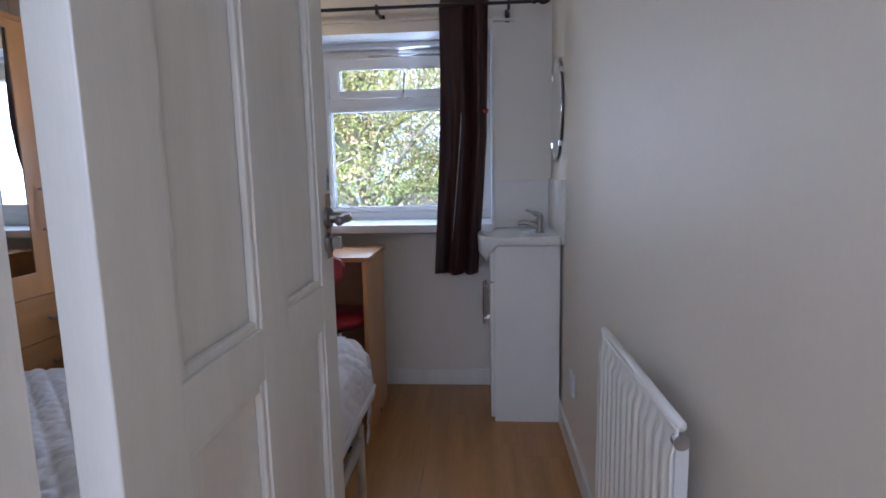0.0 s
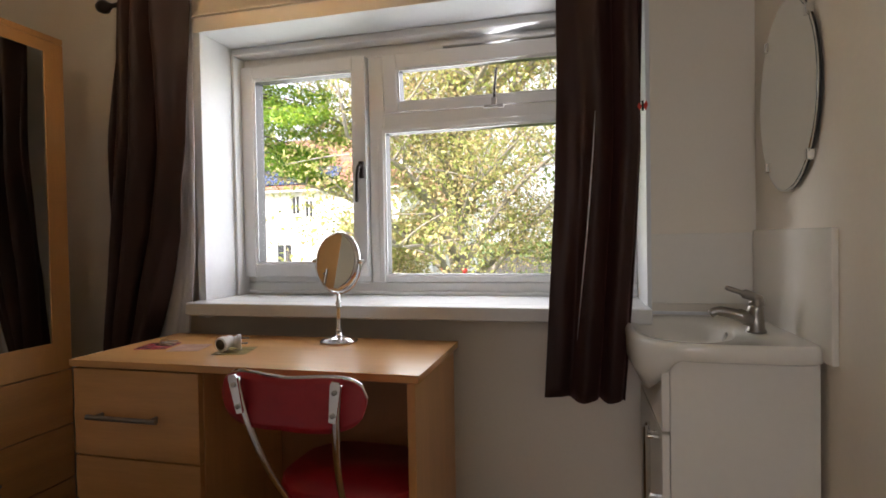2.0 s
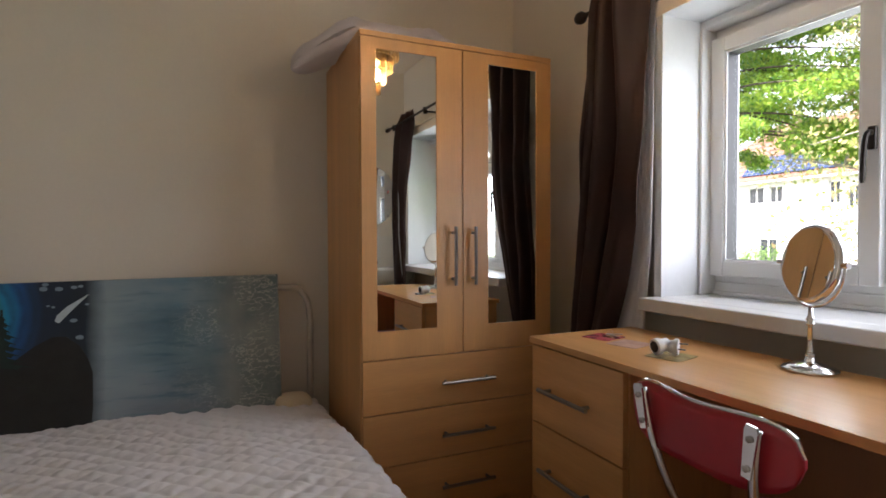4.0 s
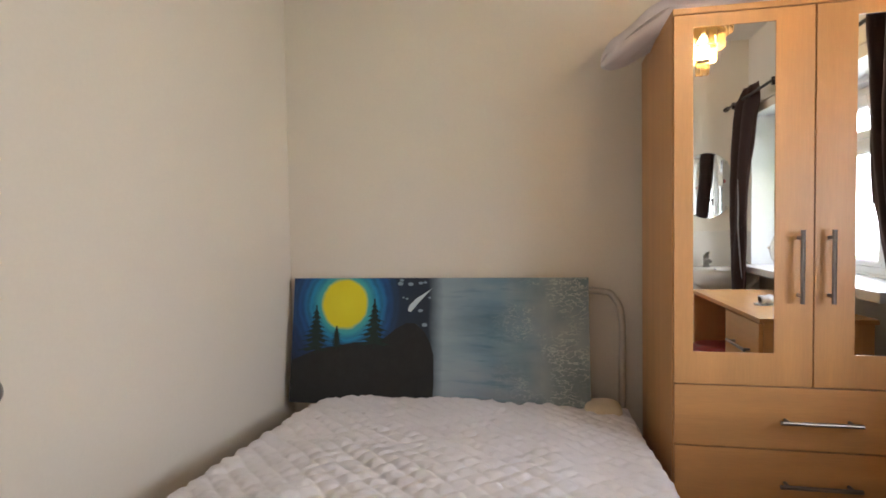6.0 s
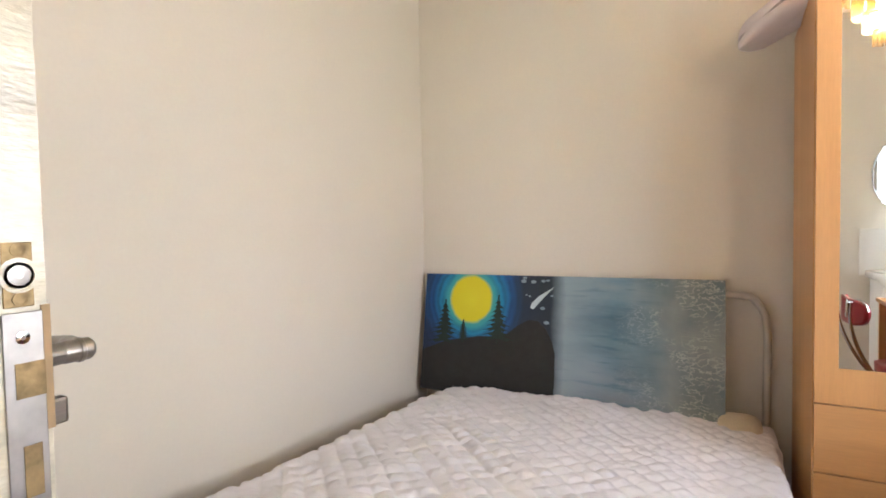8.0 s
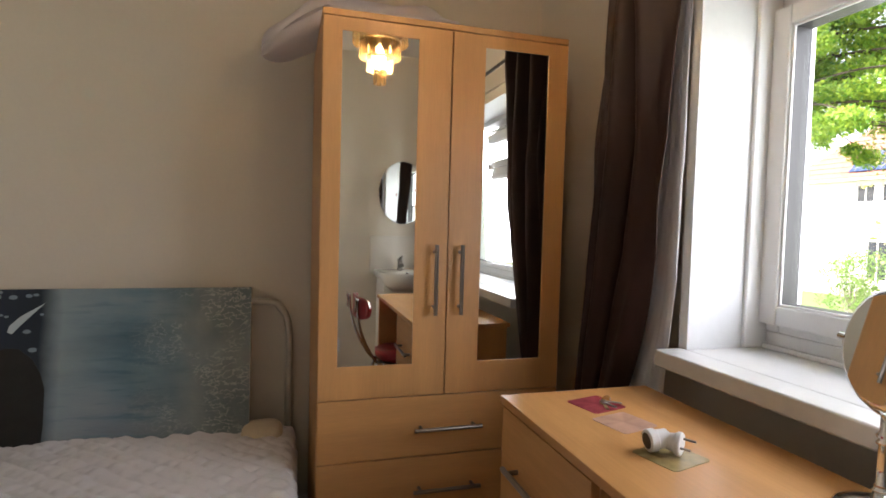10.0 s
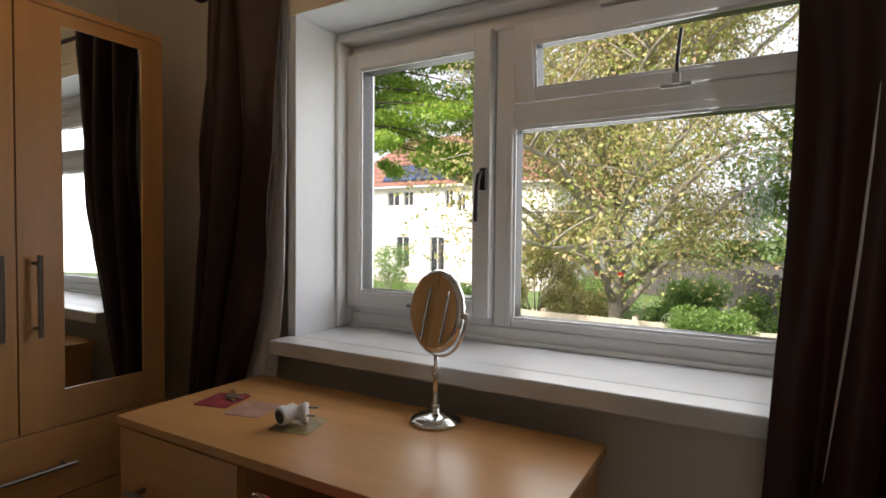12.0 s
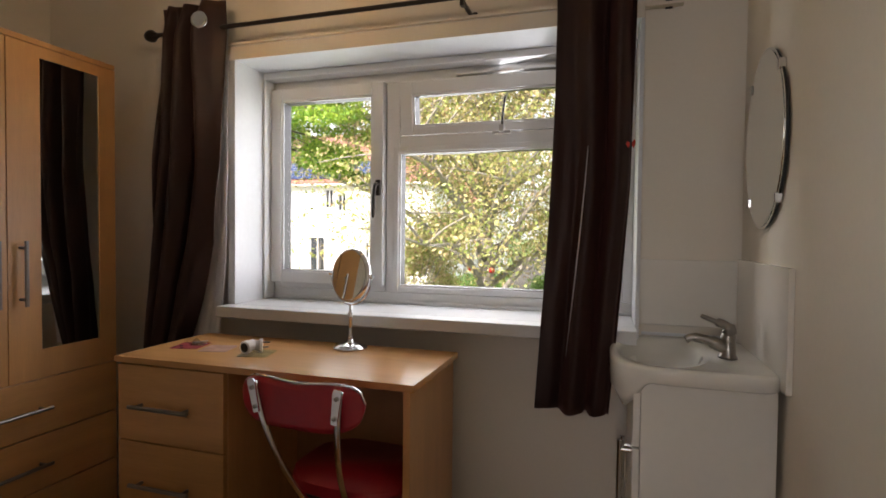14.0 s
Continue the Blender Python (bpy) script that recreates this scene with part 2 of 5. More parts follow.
def ramp_range(N, L, value, a, c):
    n = N("ShaderNodeMapRange")
    n.inputs["From Min"].default_value, n.inputs["From Max"].default_value = a, c
    L(value, n.inputs["Value"])
    return n.outputs[0]


canvas_picture = canvas_paint()
paint_black = shader("paint_black", (0.011, 0.011, 0.011), 0.5, vary=0.3, scale=20, bump=0.3)
paint_tree = shader("paint_tree", (0.005, 0.02, 0.016), 0.5, vary=0.3, scale=30, bump=0.3)
paint_white = shader("paint_white", (0.5, 0.58, 0.6), 0.5)
paint_star = shader("paint_star", (0.22, 0.29, 0.34), 0.5)

# outdoors
grass_green = shader("grass_green", (0.10, 0.16, 0.035), 0.9, vary=0.35, scale=1.2, fine=30, bump=0.5, depth=0.02)
paving = shader("paving", (0.42, 0.38, 0.32), 0.85, vary=0.15, scale=2)
render_white = shader("render_white", (0.8, 0.79, 0.76), 0.85, vary=0.06, scale=1.0, fine=12, bump=0.1)
roof_tile = shader("roof_tile", (0.25, 0.12, 0.085), 0.8, vary=0.3, scale=5, fine=20, bump=0.3)
solar_blue = shader("solar_blue", (0.015, 0.035, 0.10), 0.12, vary=0.15)
dark_glass = shader("dark_glass", (0.03, 0.035, 0.04), 0.1, vary=0.2)
fence_wood = shader("fence_wood", (0.55, 0.48, 0.38), 0.85, vary=0.2, scale=4, fine=30, stretch=(1, 1, 4))
fence_dark = shader("fence_dark", (0.09, 0.085, 0.08), 0.85, vary=0.3, scale=4, fine=30)
bark_dark = shader("bark_dark", (0.10, 0.075, 0.055), 0.9, vary=0.35, scale=6, fine=40, bump=0.6, depth=0.01)
bark = shader("bark", (0.30, 0.27, 0.23), 0.9, vary=0.35, scale=6, fine=40, bump=0.6, depth=0.01)
toy_yellow = shader("toy_yellow", (0.7, 0.5, 0.02), 0.4)
toy_red = shader("toy_red", (0.55, 0.02, 0.02), 0.4)
toy_blue = shader("toy_blue", (0.02, 0.13, 0.4), 0.4)
table_white = shader("table_white", (0.75, 0.75, 0.72), 0.5)


def leaf_material(name, colors):
    m = bpy.data.materials.new(name)
    m.use_nodes = True
    nt = m.node_tree
    b = nt.nodes["Principled BSDF"]
    g, r = nt.nodes.new("ShaderNodeNewGeometry"), nt.nodes.new("ShaderNodeValToRGB")
    els = r.color_ramp.elements
    while len(els) < len(colors):
        els.new(0.5)
    for i, (e, c) in enumerate(zip(els, colors)):
        e.position, e.color = i / (len(colors) - 1), (*c, 1)
    nt.links.new(g.outputs["Random Per Island"], r.inputs[0])
    nt.links.new(r.outputs[0], b.inputs["Base Color"])
    b.inputs["Roughness"].default_value = 0.5
    tl, mx = nt.nodes.new("ShaderNodeBsdfTranslucent"), nt.nodes.new("ShaderNodeMixShader")
    nt.links.new(r.outputs[0], tl.inputs[0])
    mx.inputs[0].default_value = 0.45
    nt.links.new(b.outputs[0], mx.inputs[1])
    nt.links.new(tl.outputs[0], mx.inputs[2])
    nt.links.new(mx.outputs[0], nt.nodes["Material Output"].inputs[0])
    return m


leaf_autumn = leaf_material("leaf_autumn", [(0.3, 0.38, 0.08), (0.58, 0.54, 0.22), (0.68, 0.52, 0.3), (0.4, 0.48, 0.13), (0.2, 0.24, 0.07), (0.6, 0.4, 0.22)])
leaf_green = leaf_material("leaf_green", [(0.16, 0.29, 0.06), (0.24, 0.37, 0.09), (0.12, 0.22, 0.05)])
leaf_conifer = leaf_material("leaf_conifer", [(0.18, 0.38, 0.05), (0.42, 0.54, 0.07), (0.08, 0.22, 0.04)])


# ---- mesh helpers ----
def part(name, bm, material, parent=None, label="", smooth=False):
    me = bpy.data.meshes.new(name)
    bm.normal_update()
    bm.to_mesh(me)
    bm.free()
    me.materials.append(material)
    if smooth:
        me.shade_smooth()
    ob = new(name, me)
    if parent:
        ob.parent = parent
    if label:
        tagged(ob, label)
    return ob


def thing(name, loc, label, category, group="", rz=0):
    ob = new(name)
    ob.empty_display_size = 0.1
    ob.matrix_world = pose(*loc, 0, 0, rz)
    return tagged(ob, label, category, group)


def box(bm, x0, x1, y0, y1, z0, z1, bevel=0.0):
    r = bmesh.ops.create_cube(bm, size=1)
    vs = r["verts"]
    for v in vs:
        v.co = Vector(((x0 + x1) / 2 + v.co.x * (x1 - x0), (y0 + y1) / 2 + v.co.y * (y1 - y0), (z0 + z1) / 2 + v.co.z * (z1 - z0)))
    if bevel:
        es = list({e for v in vs for e in v.link_edges})
        bmesh.ops.bevel(bm, geom=es, offset=bevel, segments=2, affect="EDGES", profile=0.5)
    return bm


def boxes(*rows, bevel=0.0):
    bm = bmesh.new()
    for r in rows:
        box(bm, *r, bevel=bevel)
    return bm


def tube(points, radius, sides=10, cap=True, bm=None):
    """A round bar through the points; radius: one number or one a point."""
    bm = bm or bmesh.new()
    pts = [Vector(p) for p in points]
    rad = radius if isinstance(radius, (list, tuple)) else [radius] * len(pts)
    rings, up = [], None
    for i, p in enumerate(pts):
        d = (pts[min(i + 1, len(pts) - 1)] - pts[max(i - 1, 0)]).normalized()
        if up is None:
            up = d.orthogonal().normalized()
        up = (up - d * up.dot(d)).normalized()
        side = d.cross(up)
        rings.append([bm.verts.new(p + (up * math.cos(a) + side * math.sin(a)) * rad[i]) for a in [2 * math.pi * k / sides for k in range(sides)]])
    for a, b in zip(rings, rings[1:]):
        for k in range(sides):
            bm.faces.new((a[k], a[(k + 1) % sides], b[(k + 1) % sides], b[k]))
    if cap:
        bm.faces.new(rings[0][::-1])
        bm.faces.new(rings[-1])
    return bm


def lathe(profile, sides=32, m=None, bm=None):
    """Turns (radius, height) pairs round z."""
    bm = bm or bmesh.new()
    m = m or Matrix()
    rings = [[bm.verts.new(m @ Vector((r * math.cos(2 * math.pi * k / sides), r * math.sin(2 * math.pi * k / sides), z))) for k in range(sides)] for r, z in profile]
    for a, b in zip(rings, rings[1:]):
        for k in range(sides):
            bm.faces.new((a[k], a[(k + 1) % sides], b[(k + 1) % sides], b[k]))
    bm.faces.new(rings[0][::-1])
    bm.faces.new(rings[-1])
    return bm


def smooth_path(points, n=6):
    """Points of a Catmull-Rom curve."""
    p = [Vector(q) for q in points]
    p = [2 * p[0] - p[1]] + p + [2 * p[-1] - p[-2]]
    out = []
    for i in range(1, len(p) - 2):
        for k in range(n):
            t = k / n
            out.append(0.5 * ((2 * p[i]) + (p[i + 1] - p[i - 1]) * t + (2 * p[i - 1] - 5 * p[i] + 4 * p[i + 1] - p[i + 2]) * t * t + (3 * p[i] - p[i - 1] - 3 * p[i + 1] + p[i + 2]) * t ** 3))
    return out + [p[-2]]


def sheet(nu, nv, f, bm=None):
    """A grid of points f(u, v) with u, v from 0 to 1."""
    bm = bm or bmesh.new()
    g = [[bm.verts.new(f(i / nu, j / nv)) for i in range(nu + 1)] for j in range(nv + 1)]
    for j in range(nv):
        for i in range(nu):
            bm.faces.new((g[j][i], g[j][i + 1], g[j + 1][i + 1], g[j + 1][i]))
    return bm


def solid(ob, thickness, offset=0):
    md = ob.modifiers.new("thick", "SOLIDIFY")
    md.thickness, md.offset = thickness, offset
    return ob


def prism(outline, depth, m=None):
    """A flat outline in x, y raised by depth along z, at the pose m."""
    bm = bmesh.new()
    m = m or Matrix()
    lo = [bm.verts.new(m @ Vector((x, y, 0))) for x, y in outline]
    hi = [bm.verts.new(m @ Vector((x, y, depth))) for x, y in outline]
    bm.faces.new(lo[::-1])
    bm.faces.new(hi)
    n = len(lo)
    for i in range(n):
        bm.faces.new((lo[i], lo[(i + 1) % n], hi[(i + 1) % n], hi[i]))
    return bm


# ---- the room ----
XW, XE, YN, YS, TOP = -2.475, 0.262, 6.71, 4.235, 2.32
WX0, WX1, WZ0, WZ1 = -1.442, -0.032, 0.832, 1.767
FY0, FY1 = 6.865, 6.925  # window frame, inside and outside
JX, YJ = -0.434, 4.385  # hinge jamb of the doorway and the room face of its nib


def setting(name, bm, material, label=""):
    return tagged(part(name, bm, material), label, kind="structure")


OX0, OX1, OZ1 = WX0 - 0.03, WX1 + 0.012, WZ1 + 0.05  # the hole in the wall, filled by the lining
wall_north = setting("wall_north", boxes((XW - 0.2, OX0, YN, YN + 0.28, 0, TOP), (OX1, XE + 0.2, YN, YN + 0.28, 0, TOP), (OX0, OX1, YN, YN + 0.28, 0, WZ0 - 0.03), (OX0, OX1, YN, YN + 0.28, OZ1, TOP)), wall_paint, "cream painted wall round the window")
setting("wall_west", boxes((XW - 0.2, XW, 2.0, YN, 0, TOP)), wall_paint, "plain cream painted wall behind the bed")
setting("wall_east", boxes((XE, XE + 0.2, 2.0, YN, 0, TOP)), wall_paint, "plain cream painted wall with slight roller marks")
setting("wall_south", boxes((XW, JX - 0.2, YS - 0.12, YS, 0, TOP), (JX - 0.2, JX - 0.03, YS - 0.12, YJ - 0.004, 0, TOP), (JX - 0.03, XE, YS - 0.12, YJ - 0.004, 2.06, TOP)), wall_paint, "cream painted wall beside the doorway")
# Landing walls are unseen; the opening in them is added for the lamp.
setting("wall_hall", boxes((XW, -0.75, 2.0, 2.1, 0, TOP), (0.05, XE, 2.0, 2.1, 0, TOP), (-0.75, 0.05, 2.0, 2.1, 0, 1.1), (-0.75, 0.05, 2.0, 2.1, 2.1, TOP), (-1.0, -0.9, 2.1, YS - 0.12, 0, TOP)), wall_paint, "plain wall of the landing")
setting("ceiling", boxes((XW - 0.2, XE + 0.2, 2.0, YN + 0.28, TOP, TOP + 0.15)), ceiling_paint, "white painted ceiling")
setting("door_frame", boxes((JX - 0.03, JX, YS - 0.135, YJ, 0, 2.06), (JX - 0.03, XE, YS - 0.135, YJ, 2.06, 2.09), bevel=0.002), gloss_white, "off-white gloss painted door frame with scuffs")
floor = setting("floor", boxes((XW - 0.2, XE + 0.2, 2.0, YN + 0.1, -0.12, -0.009)), beech_dark, "golden laminate floor")
skirt = 0.085
setting("baseboard", boxes((XW, XE - 0.014, YN - 0.014, YN, 0, skirt), (XE - 0.014, XE, 2.1, YN, 0, skirt), (XW, XW + 0.014, YS, YN, 0, skirt), (XW, JX - 0.2, YS, YS + 0.014, 0, skirt), bevel=0.003), gloss_white, "off-white gloss skirting board")
CY = 6.63  # front of the boxed lining round the opening
lining_board = tagged(new("window_lining"), "white painted boards lining the window opening", kind="structure")
for row in ((OX0, WX0, CY, YN + 0.28, WZ0 - 0.03, WZ1), (WX1, OX1, CY, YN + 0.28, WZ0 - 0.03, WZ1), (OX0, OX1, CY, YN + 0.28, WZ1, OZ1), (WX0, WX1, FY1, YN + 0.28, WZ0 - 0.03, WZ0 + 0.025)):
    part("board", boxes(row, bevel=0.0015), reveal_white, lining_board)
setting("trim", boxes((WX0 - 0.03, WX1 + 0.012, CY - 0.004, CY - 0.0001, WZ1 - 0.002, WZ1 + 0.046), (WX0 - 0.03, WX1 + 0.012, CY - 0.012, YN, WZ1 + 0.0501, WZ1 + 0.059), (WX1 + 0.012, 0.09, YN - 0.03, YN, WZ1 + 0.0501, WZ1 + 0.059), bevel=0.0015), wall_paint, "painted board above the window opening")

# ---- the window ----
win = new("window_1")
tagged(win, "white plastic casement window with a small open-able top light", kind="structure")
MX = -0.905
part("frame", boxes((WX0, WX0 + 0.045, FY0, FY1, 0.905, 1.706), (WX1 - 0.045, WX1, FY0, FY1, 0.905, 1.706), (WX0, WX1, FY0, FY1, 0.86, 0.905), (WX0 + 0.045, MX - 0.028, FY0, FY1, 0.905, 0.935), (WX0, WX1, FY0, FY1, 1.706, WZ1),
                    (MX - 0.028, MX + 0.028, FY0, FY1, 0.905, 1.706), (MX + 0.028, WX1 - 0.045, FY0, FY1, 1.46, 1.503), bevel=0.004), plastic_white, win)
part("frame_step", boxes((WX0 + 0.001, WX1 - 0.001, 6.8, FY0, WZ1 - 0.026, WZ1 - 0.001), (WX0 + 0.0005, WX0 + 0.012, 6.795, FY0 - 0.001, 0.863, WZ1 - 0.027), (WX0 + 0.014, WX1, 6.848, FY0 - 0.001, 0.8625, 0.875), bevel=0.003), plastic_white, win)


def sash(name, x0, x1, z0, z1, w, y0, y1, low=None):
    low = low or w
    s = part(name, boxes((x0, x0 + w, y0, y1, z0, z1), (x1 - w, x1, y0, y1, z0, z1), (x0 + w, x1 - w, y0, y1, z0, z0 + low), (x0 + w, x1 - w, y0, y1, z1 - w, z1), bevel=0.004), plastic_white, win)
    g, q = 0.006, 0.007
    part("glazing_bead", boxes((x0 + w, x0 + w + q, y0 + 0.006, y0 + 0.012, z0 + low, z1 - w), (x1 - w - q, x1 - w, y0 + 0.006, y0 + 0.012, z0 + low, z1 - w), (x0 + w + q, x1 - w - q, y0 + 0.006, y0 + 0.012, z0 + low, z0 + low + q),
                               (x0 + w + q, x1 - w - q, y0 + 0.006, y0 + 0.012, z1 - w - q, z1 - w), bevel=0.002), plastic_white, s)
    part("glazing_gasket", boxes((x0 + w, x0 + w + g, y0 + 0.0122, y1 - 0.003, z0 + low, z1 - w), (x1 - w - g, x1 - w, y0 + 0.0122, y1 - 0.003, z0 + low, z1 - w), (x0 + w + g, x1 - w - g, y0 + 0.0122, y1 - 0.003, z0 + low, z0 + low + g),
                                 (x0 + w + g, x1 - w - g, y0 + 0.0122, y1 - 0.003, z1 - w - g, z1 - w)), black_trim, s)
    pane = part("pane", boxes((x0 + w, x1 - w, y0 + 0.026, y0 + 0.03, z0 + low, z1 - w)), window_glass, s)
    pane.visible_shadow = False
    return s


sash("side_sash", -1.43, MX - 0.03, 0.927, 1.708, 0.048, 6.835, 6.9)
top = sash("top_sash", MX + 0.034, WX1 - 0.048, 1.502, 1.7, 0.05, 6.835, 6.9, low=0.031)
top.matrix_local = Matrix.Translation((0, 6.835, 1.7)) @ Matrix.Rotation(radians(7), 4, "X") @ Matrix.Translation((0, -6.835, -1.7))  # ajar
sash("fixed_pane", MX + 0.004, WX1 - 0.03, 0.907, 1.462, 0.021, 6.86, 6.92)
part("trickle_vent", boxes((-0.653, -0.28, 6.838, 6.862, 1.709, 1.722), bevel=0.003), plastic_white, win)
handle = part("handle", boxes((-0.961, -0.941, 6.822, 6.835, 1.275, 1.335), bevel=0.004), dark_metal, win, "dark grey metal handle")
part("lever", tube(smooth_path([(-0.951, 6.825, 1.318), (-0.951, 6.802, 1.312), (-0.955, 6.798, 1.27), (-0.958, 6.8, 1.19)]), [0.007] * 18 + [0.005]), dark_metal, handle)
stay = part("stay", tube(smooth_path([(-0.476, 6.826, 1.502), (-0.476, 6.832, 1.55), (-0.472, 6.855, 1.625)]), 0.0045), dark_metal, win, "dark metal casement stay")
part("peg", boxes((-0.51, -0.445, 6.822, 6.8345, 1.487, 1.497), (-0.485, -0.468, 6.814, 6.8345, 1.493, 1.518), bevel=0.002), dull_steel, stay)
setting("window_sill", boxes((WX0 - 0.02, WX1 + 0.004, 6.552, CY - 0.0002, 0.822, 0.862), (WX0, WX1, CY, FY1, 0.822, 0.862), bevel=0.004), sill_white, "deep white painted window sill")
setting("floor_boards_base", boxes((-0.9, XE, 2.1, YS - 0.12, -0.009, -0.0085)), laminate).name = "floor_hall"




# ---- curtains ----
def cloth(left, right, z_top, z_bot, y_of, folds, amp, nu=90, nv=50, seed=0.0, wide_left=True):
    return sheet(nu, nv, drape(left, right, z_top, z_bot, y_of, folds, amp, seed, wide_left))


def drape(left, right, z_top, z_bot, y_of, folds, amp, seed=0.0, wide_left=True):
    """The surface of a gathered curtain, as a function of (u, v)."""
    def f(u, v):
        z = z_top + (z_bot - z_top) * v
        l, r = left(v), right(v)
        q = u ** 1.7 if wide_left else 1 - (1 - u) ** 1.5
        ph = folds * 2 * math.pi * (q + 0.03 * math.sin(5 * v + seed) + 0.015 * math.sin(11 * v))
        a = (0.3 + 0.7 * min(1, v * 12)) * (1 - 0.3 * v) * amp * (0.75 + 0.3 * math.sin(3 * v + 7 * u + seed))
        y = y_of(v) + a * math.sin(ph) + 0.3 * a * math.sin(2.1 * ph + 1.3 + 2 * v) + 0.004 * noise.noise(Vector((u * 9, v * 9, seed)))
        x = l + (r - l) * u + 0.25 * a * math.cos(ph * 1.0 + 0.5)
        return Vector((x, y, z + 0.008 * math.sin(ph + 1) * v * 0.3))
    return f


def piecewise(points):
    xs, ys = [p[0] for p in points], [p[1] for p in points]
    return lambda v: float(np.interp(v, xs, ys))


rod = thing("curtain_rod", (-0.75, 6.555, 1.858), "thin dark bronze curtain rod above the window", "curtain rod")
part("rod", tube([(-0.985, 0, 0), (0.955, 0, 0)], 0.008, 12), dark_metal, rod)
part("finial", lathe([(0.004, -0.03), (0.016, -0.024), (0.022, -0.01), (0.022, 0.004), (0.012, 0.018), (0.008, 0.03)], 16, Matrix.Translation((-1.0, 0, 0)) @ pose(0, 0, 0, 0, 90, 0)), dark_metal, rod, smooth=True)
part("finial", lathe([(0.008, -0.03), (0.014, -0.02), (0.008, -0.012), (0.008, 0.0), (0.016, 0.012), (0.014, 0.03), (0.003, 0.05)], 16, Matrix.Translation((0.935, 0, 0)) @ pose(0, 0, 0, 0, 90, 0)), dark_metal, rod, smooth=True)
for bx in (-0.91, 0.2, 0.8):
    part("bracket", boxes((bx - 0.006, bx + 0.006, -0.005, 0.146, -0.02, -0.01), (bx - 0.01, bx + 0.01, 0.146, 0.154, -0.045, 0.01), (bx - 0.006, bx + 0.006, -0.012, 0.012, -0.03, 0.012), bevel=0.001), dark_metal, rod)

curtain_r = thing("curtain", (-0.185, 6.55, 0.65), "dark brown satin curtain gathered at the window side above the basin", "curtain", "curtains")
hang = (piecewise([(0, -0.07), (0.05, -0.088), (0.12, -0.085), (0.3, -0.088), (0.6, -0.098), (1, -0.125)]), piecewise([(0, 0.15), (0.3, 0.142), (0.5, 0.135), (0.75, 0.112), (1, 0.085)]), 1.275, -0.02,
        piecewise([(0, 0.03), (0.15, 0.0), (0.6, -0.03), (1, -0.045)]))
c = part("cloth", cloth(*hang, 2.4, 0.04, seed=1.0), curtain_brown, curtain_r, smooth=True)
front = drape(*hang, 2.4, 0.04, seed=1.0)
# Pale strip laid over the cloth for the slit of light between folds.
slit = part("light_slit", sheet(2, 30, lambda u, v: front(0.475 - 0.07 * v + (u - 0.5) * 0.012 * math.sin(math.pi * v) ** 0.5, 0.42 + 0.46 * v) + Vector((0, -0.004, 0))), net_white, curtain_r, "pale strip for the light and lining in a gap", smooth=True)
solid(slit, 0.001)
solid(c, 0.003)
curtain_l = thing("curtain", (-1.615, 6.55, 0.52), "dark brown and plum satin eyelet curtain hanging beside the window", "curtain", "curtains")
c = part("cloth", cloth(piecewise([(0, -0.085), (0.5, -0.12), (1, -0.155)]), piecewise([(0, 0.195), (0.4, 0.18), (0.6, 0.145), (0.75, 0.08), (0.9, 0.0), (1, -0.04)]), 1.43, 0.0, piecewise([(0, 0.0), (0.5, -0.01), (1, -0.01)]), 3.1, 0.06, seed=3.0, wide_left=False), curtain_brown, curtain_l, smooth=True)
solid(c, 0.003)
for ex in (0.135,):
    ring = part("eyelet", lathe([(0.019, -0.003), (0.028, -0.004), (0.031, 0), (0.028, 0.004), (0.019, 0.003)], 24, Matrix.Translation((ex, -0.058, 1.345)) @ pose(0, 0, 0, 90, 0, 12)), chrome, curtain_l, "chrome eyelet ring", smooth=True)
lining = thing("curtain", (-1.5, 6.612, 0.66), "thin white curtain lining hanging in front of the window reveal", "curtain", "curtains")
c = part("cloth", cloth(piecewise([(0, -0.03), (0.5, -0.04), (0.72, -0.09), (1, -0.2)]), piecewise([(0, 0.045), (0.7, 0.043), (0.82, 0.03), (1, 0.0)]), 1.22, 0.0, piecewise([(0, 0.0), (1, -0.01)]), 2.5, 0.007, nu=30, seed=5.0), net_white, lining, smooth=True)
solid(c, 0.0015)
fly = thing("butterfly_clip", (-0.058, 6.466, 1.375), "small red butterfly clip fixed to the brown curtain", "clip")
part("body", tube([(0, -0.001, -0.012), (0, -0.001, 0.012)], 0.0028, 6), black_trim, fly)
part("wing", prism([(0, 0), (0.009, 0.013), (0.013, 0.004), (0.008, -0.012)], 0.0015, pose(0, 0, 0, 90, 0, 20)), butterfly_red, fly)
part("wing", prism([(0, 0), (-0.009, 0.009), (-0.013, 0.001), (-0.007, -0.01)], 0.0015, pose(0, 0, 0, 90, 0, -25)), butterfly_red, fly)


def bar_handle(name, parent, a, b, out, r=0.006, mat=None):
    """A bar on two feet; out: the way it stands off."""
    a, b, out = Vector(a), Vector(b), Vector(out)
    d = (b - a).normalized()
    h = part(name, tube([a + out, b + out], r, 10), mat or nickel, parent, "brushed steel bar handle", smooth=False)
    for p in (a + d * 0.022, b - d * 0.022):
        part("foot", tube([p, p + out], r * 0.85, 8), mat or nickel, h)
    return h


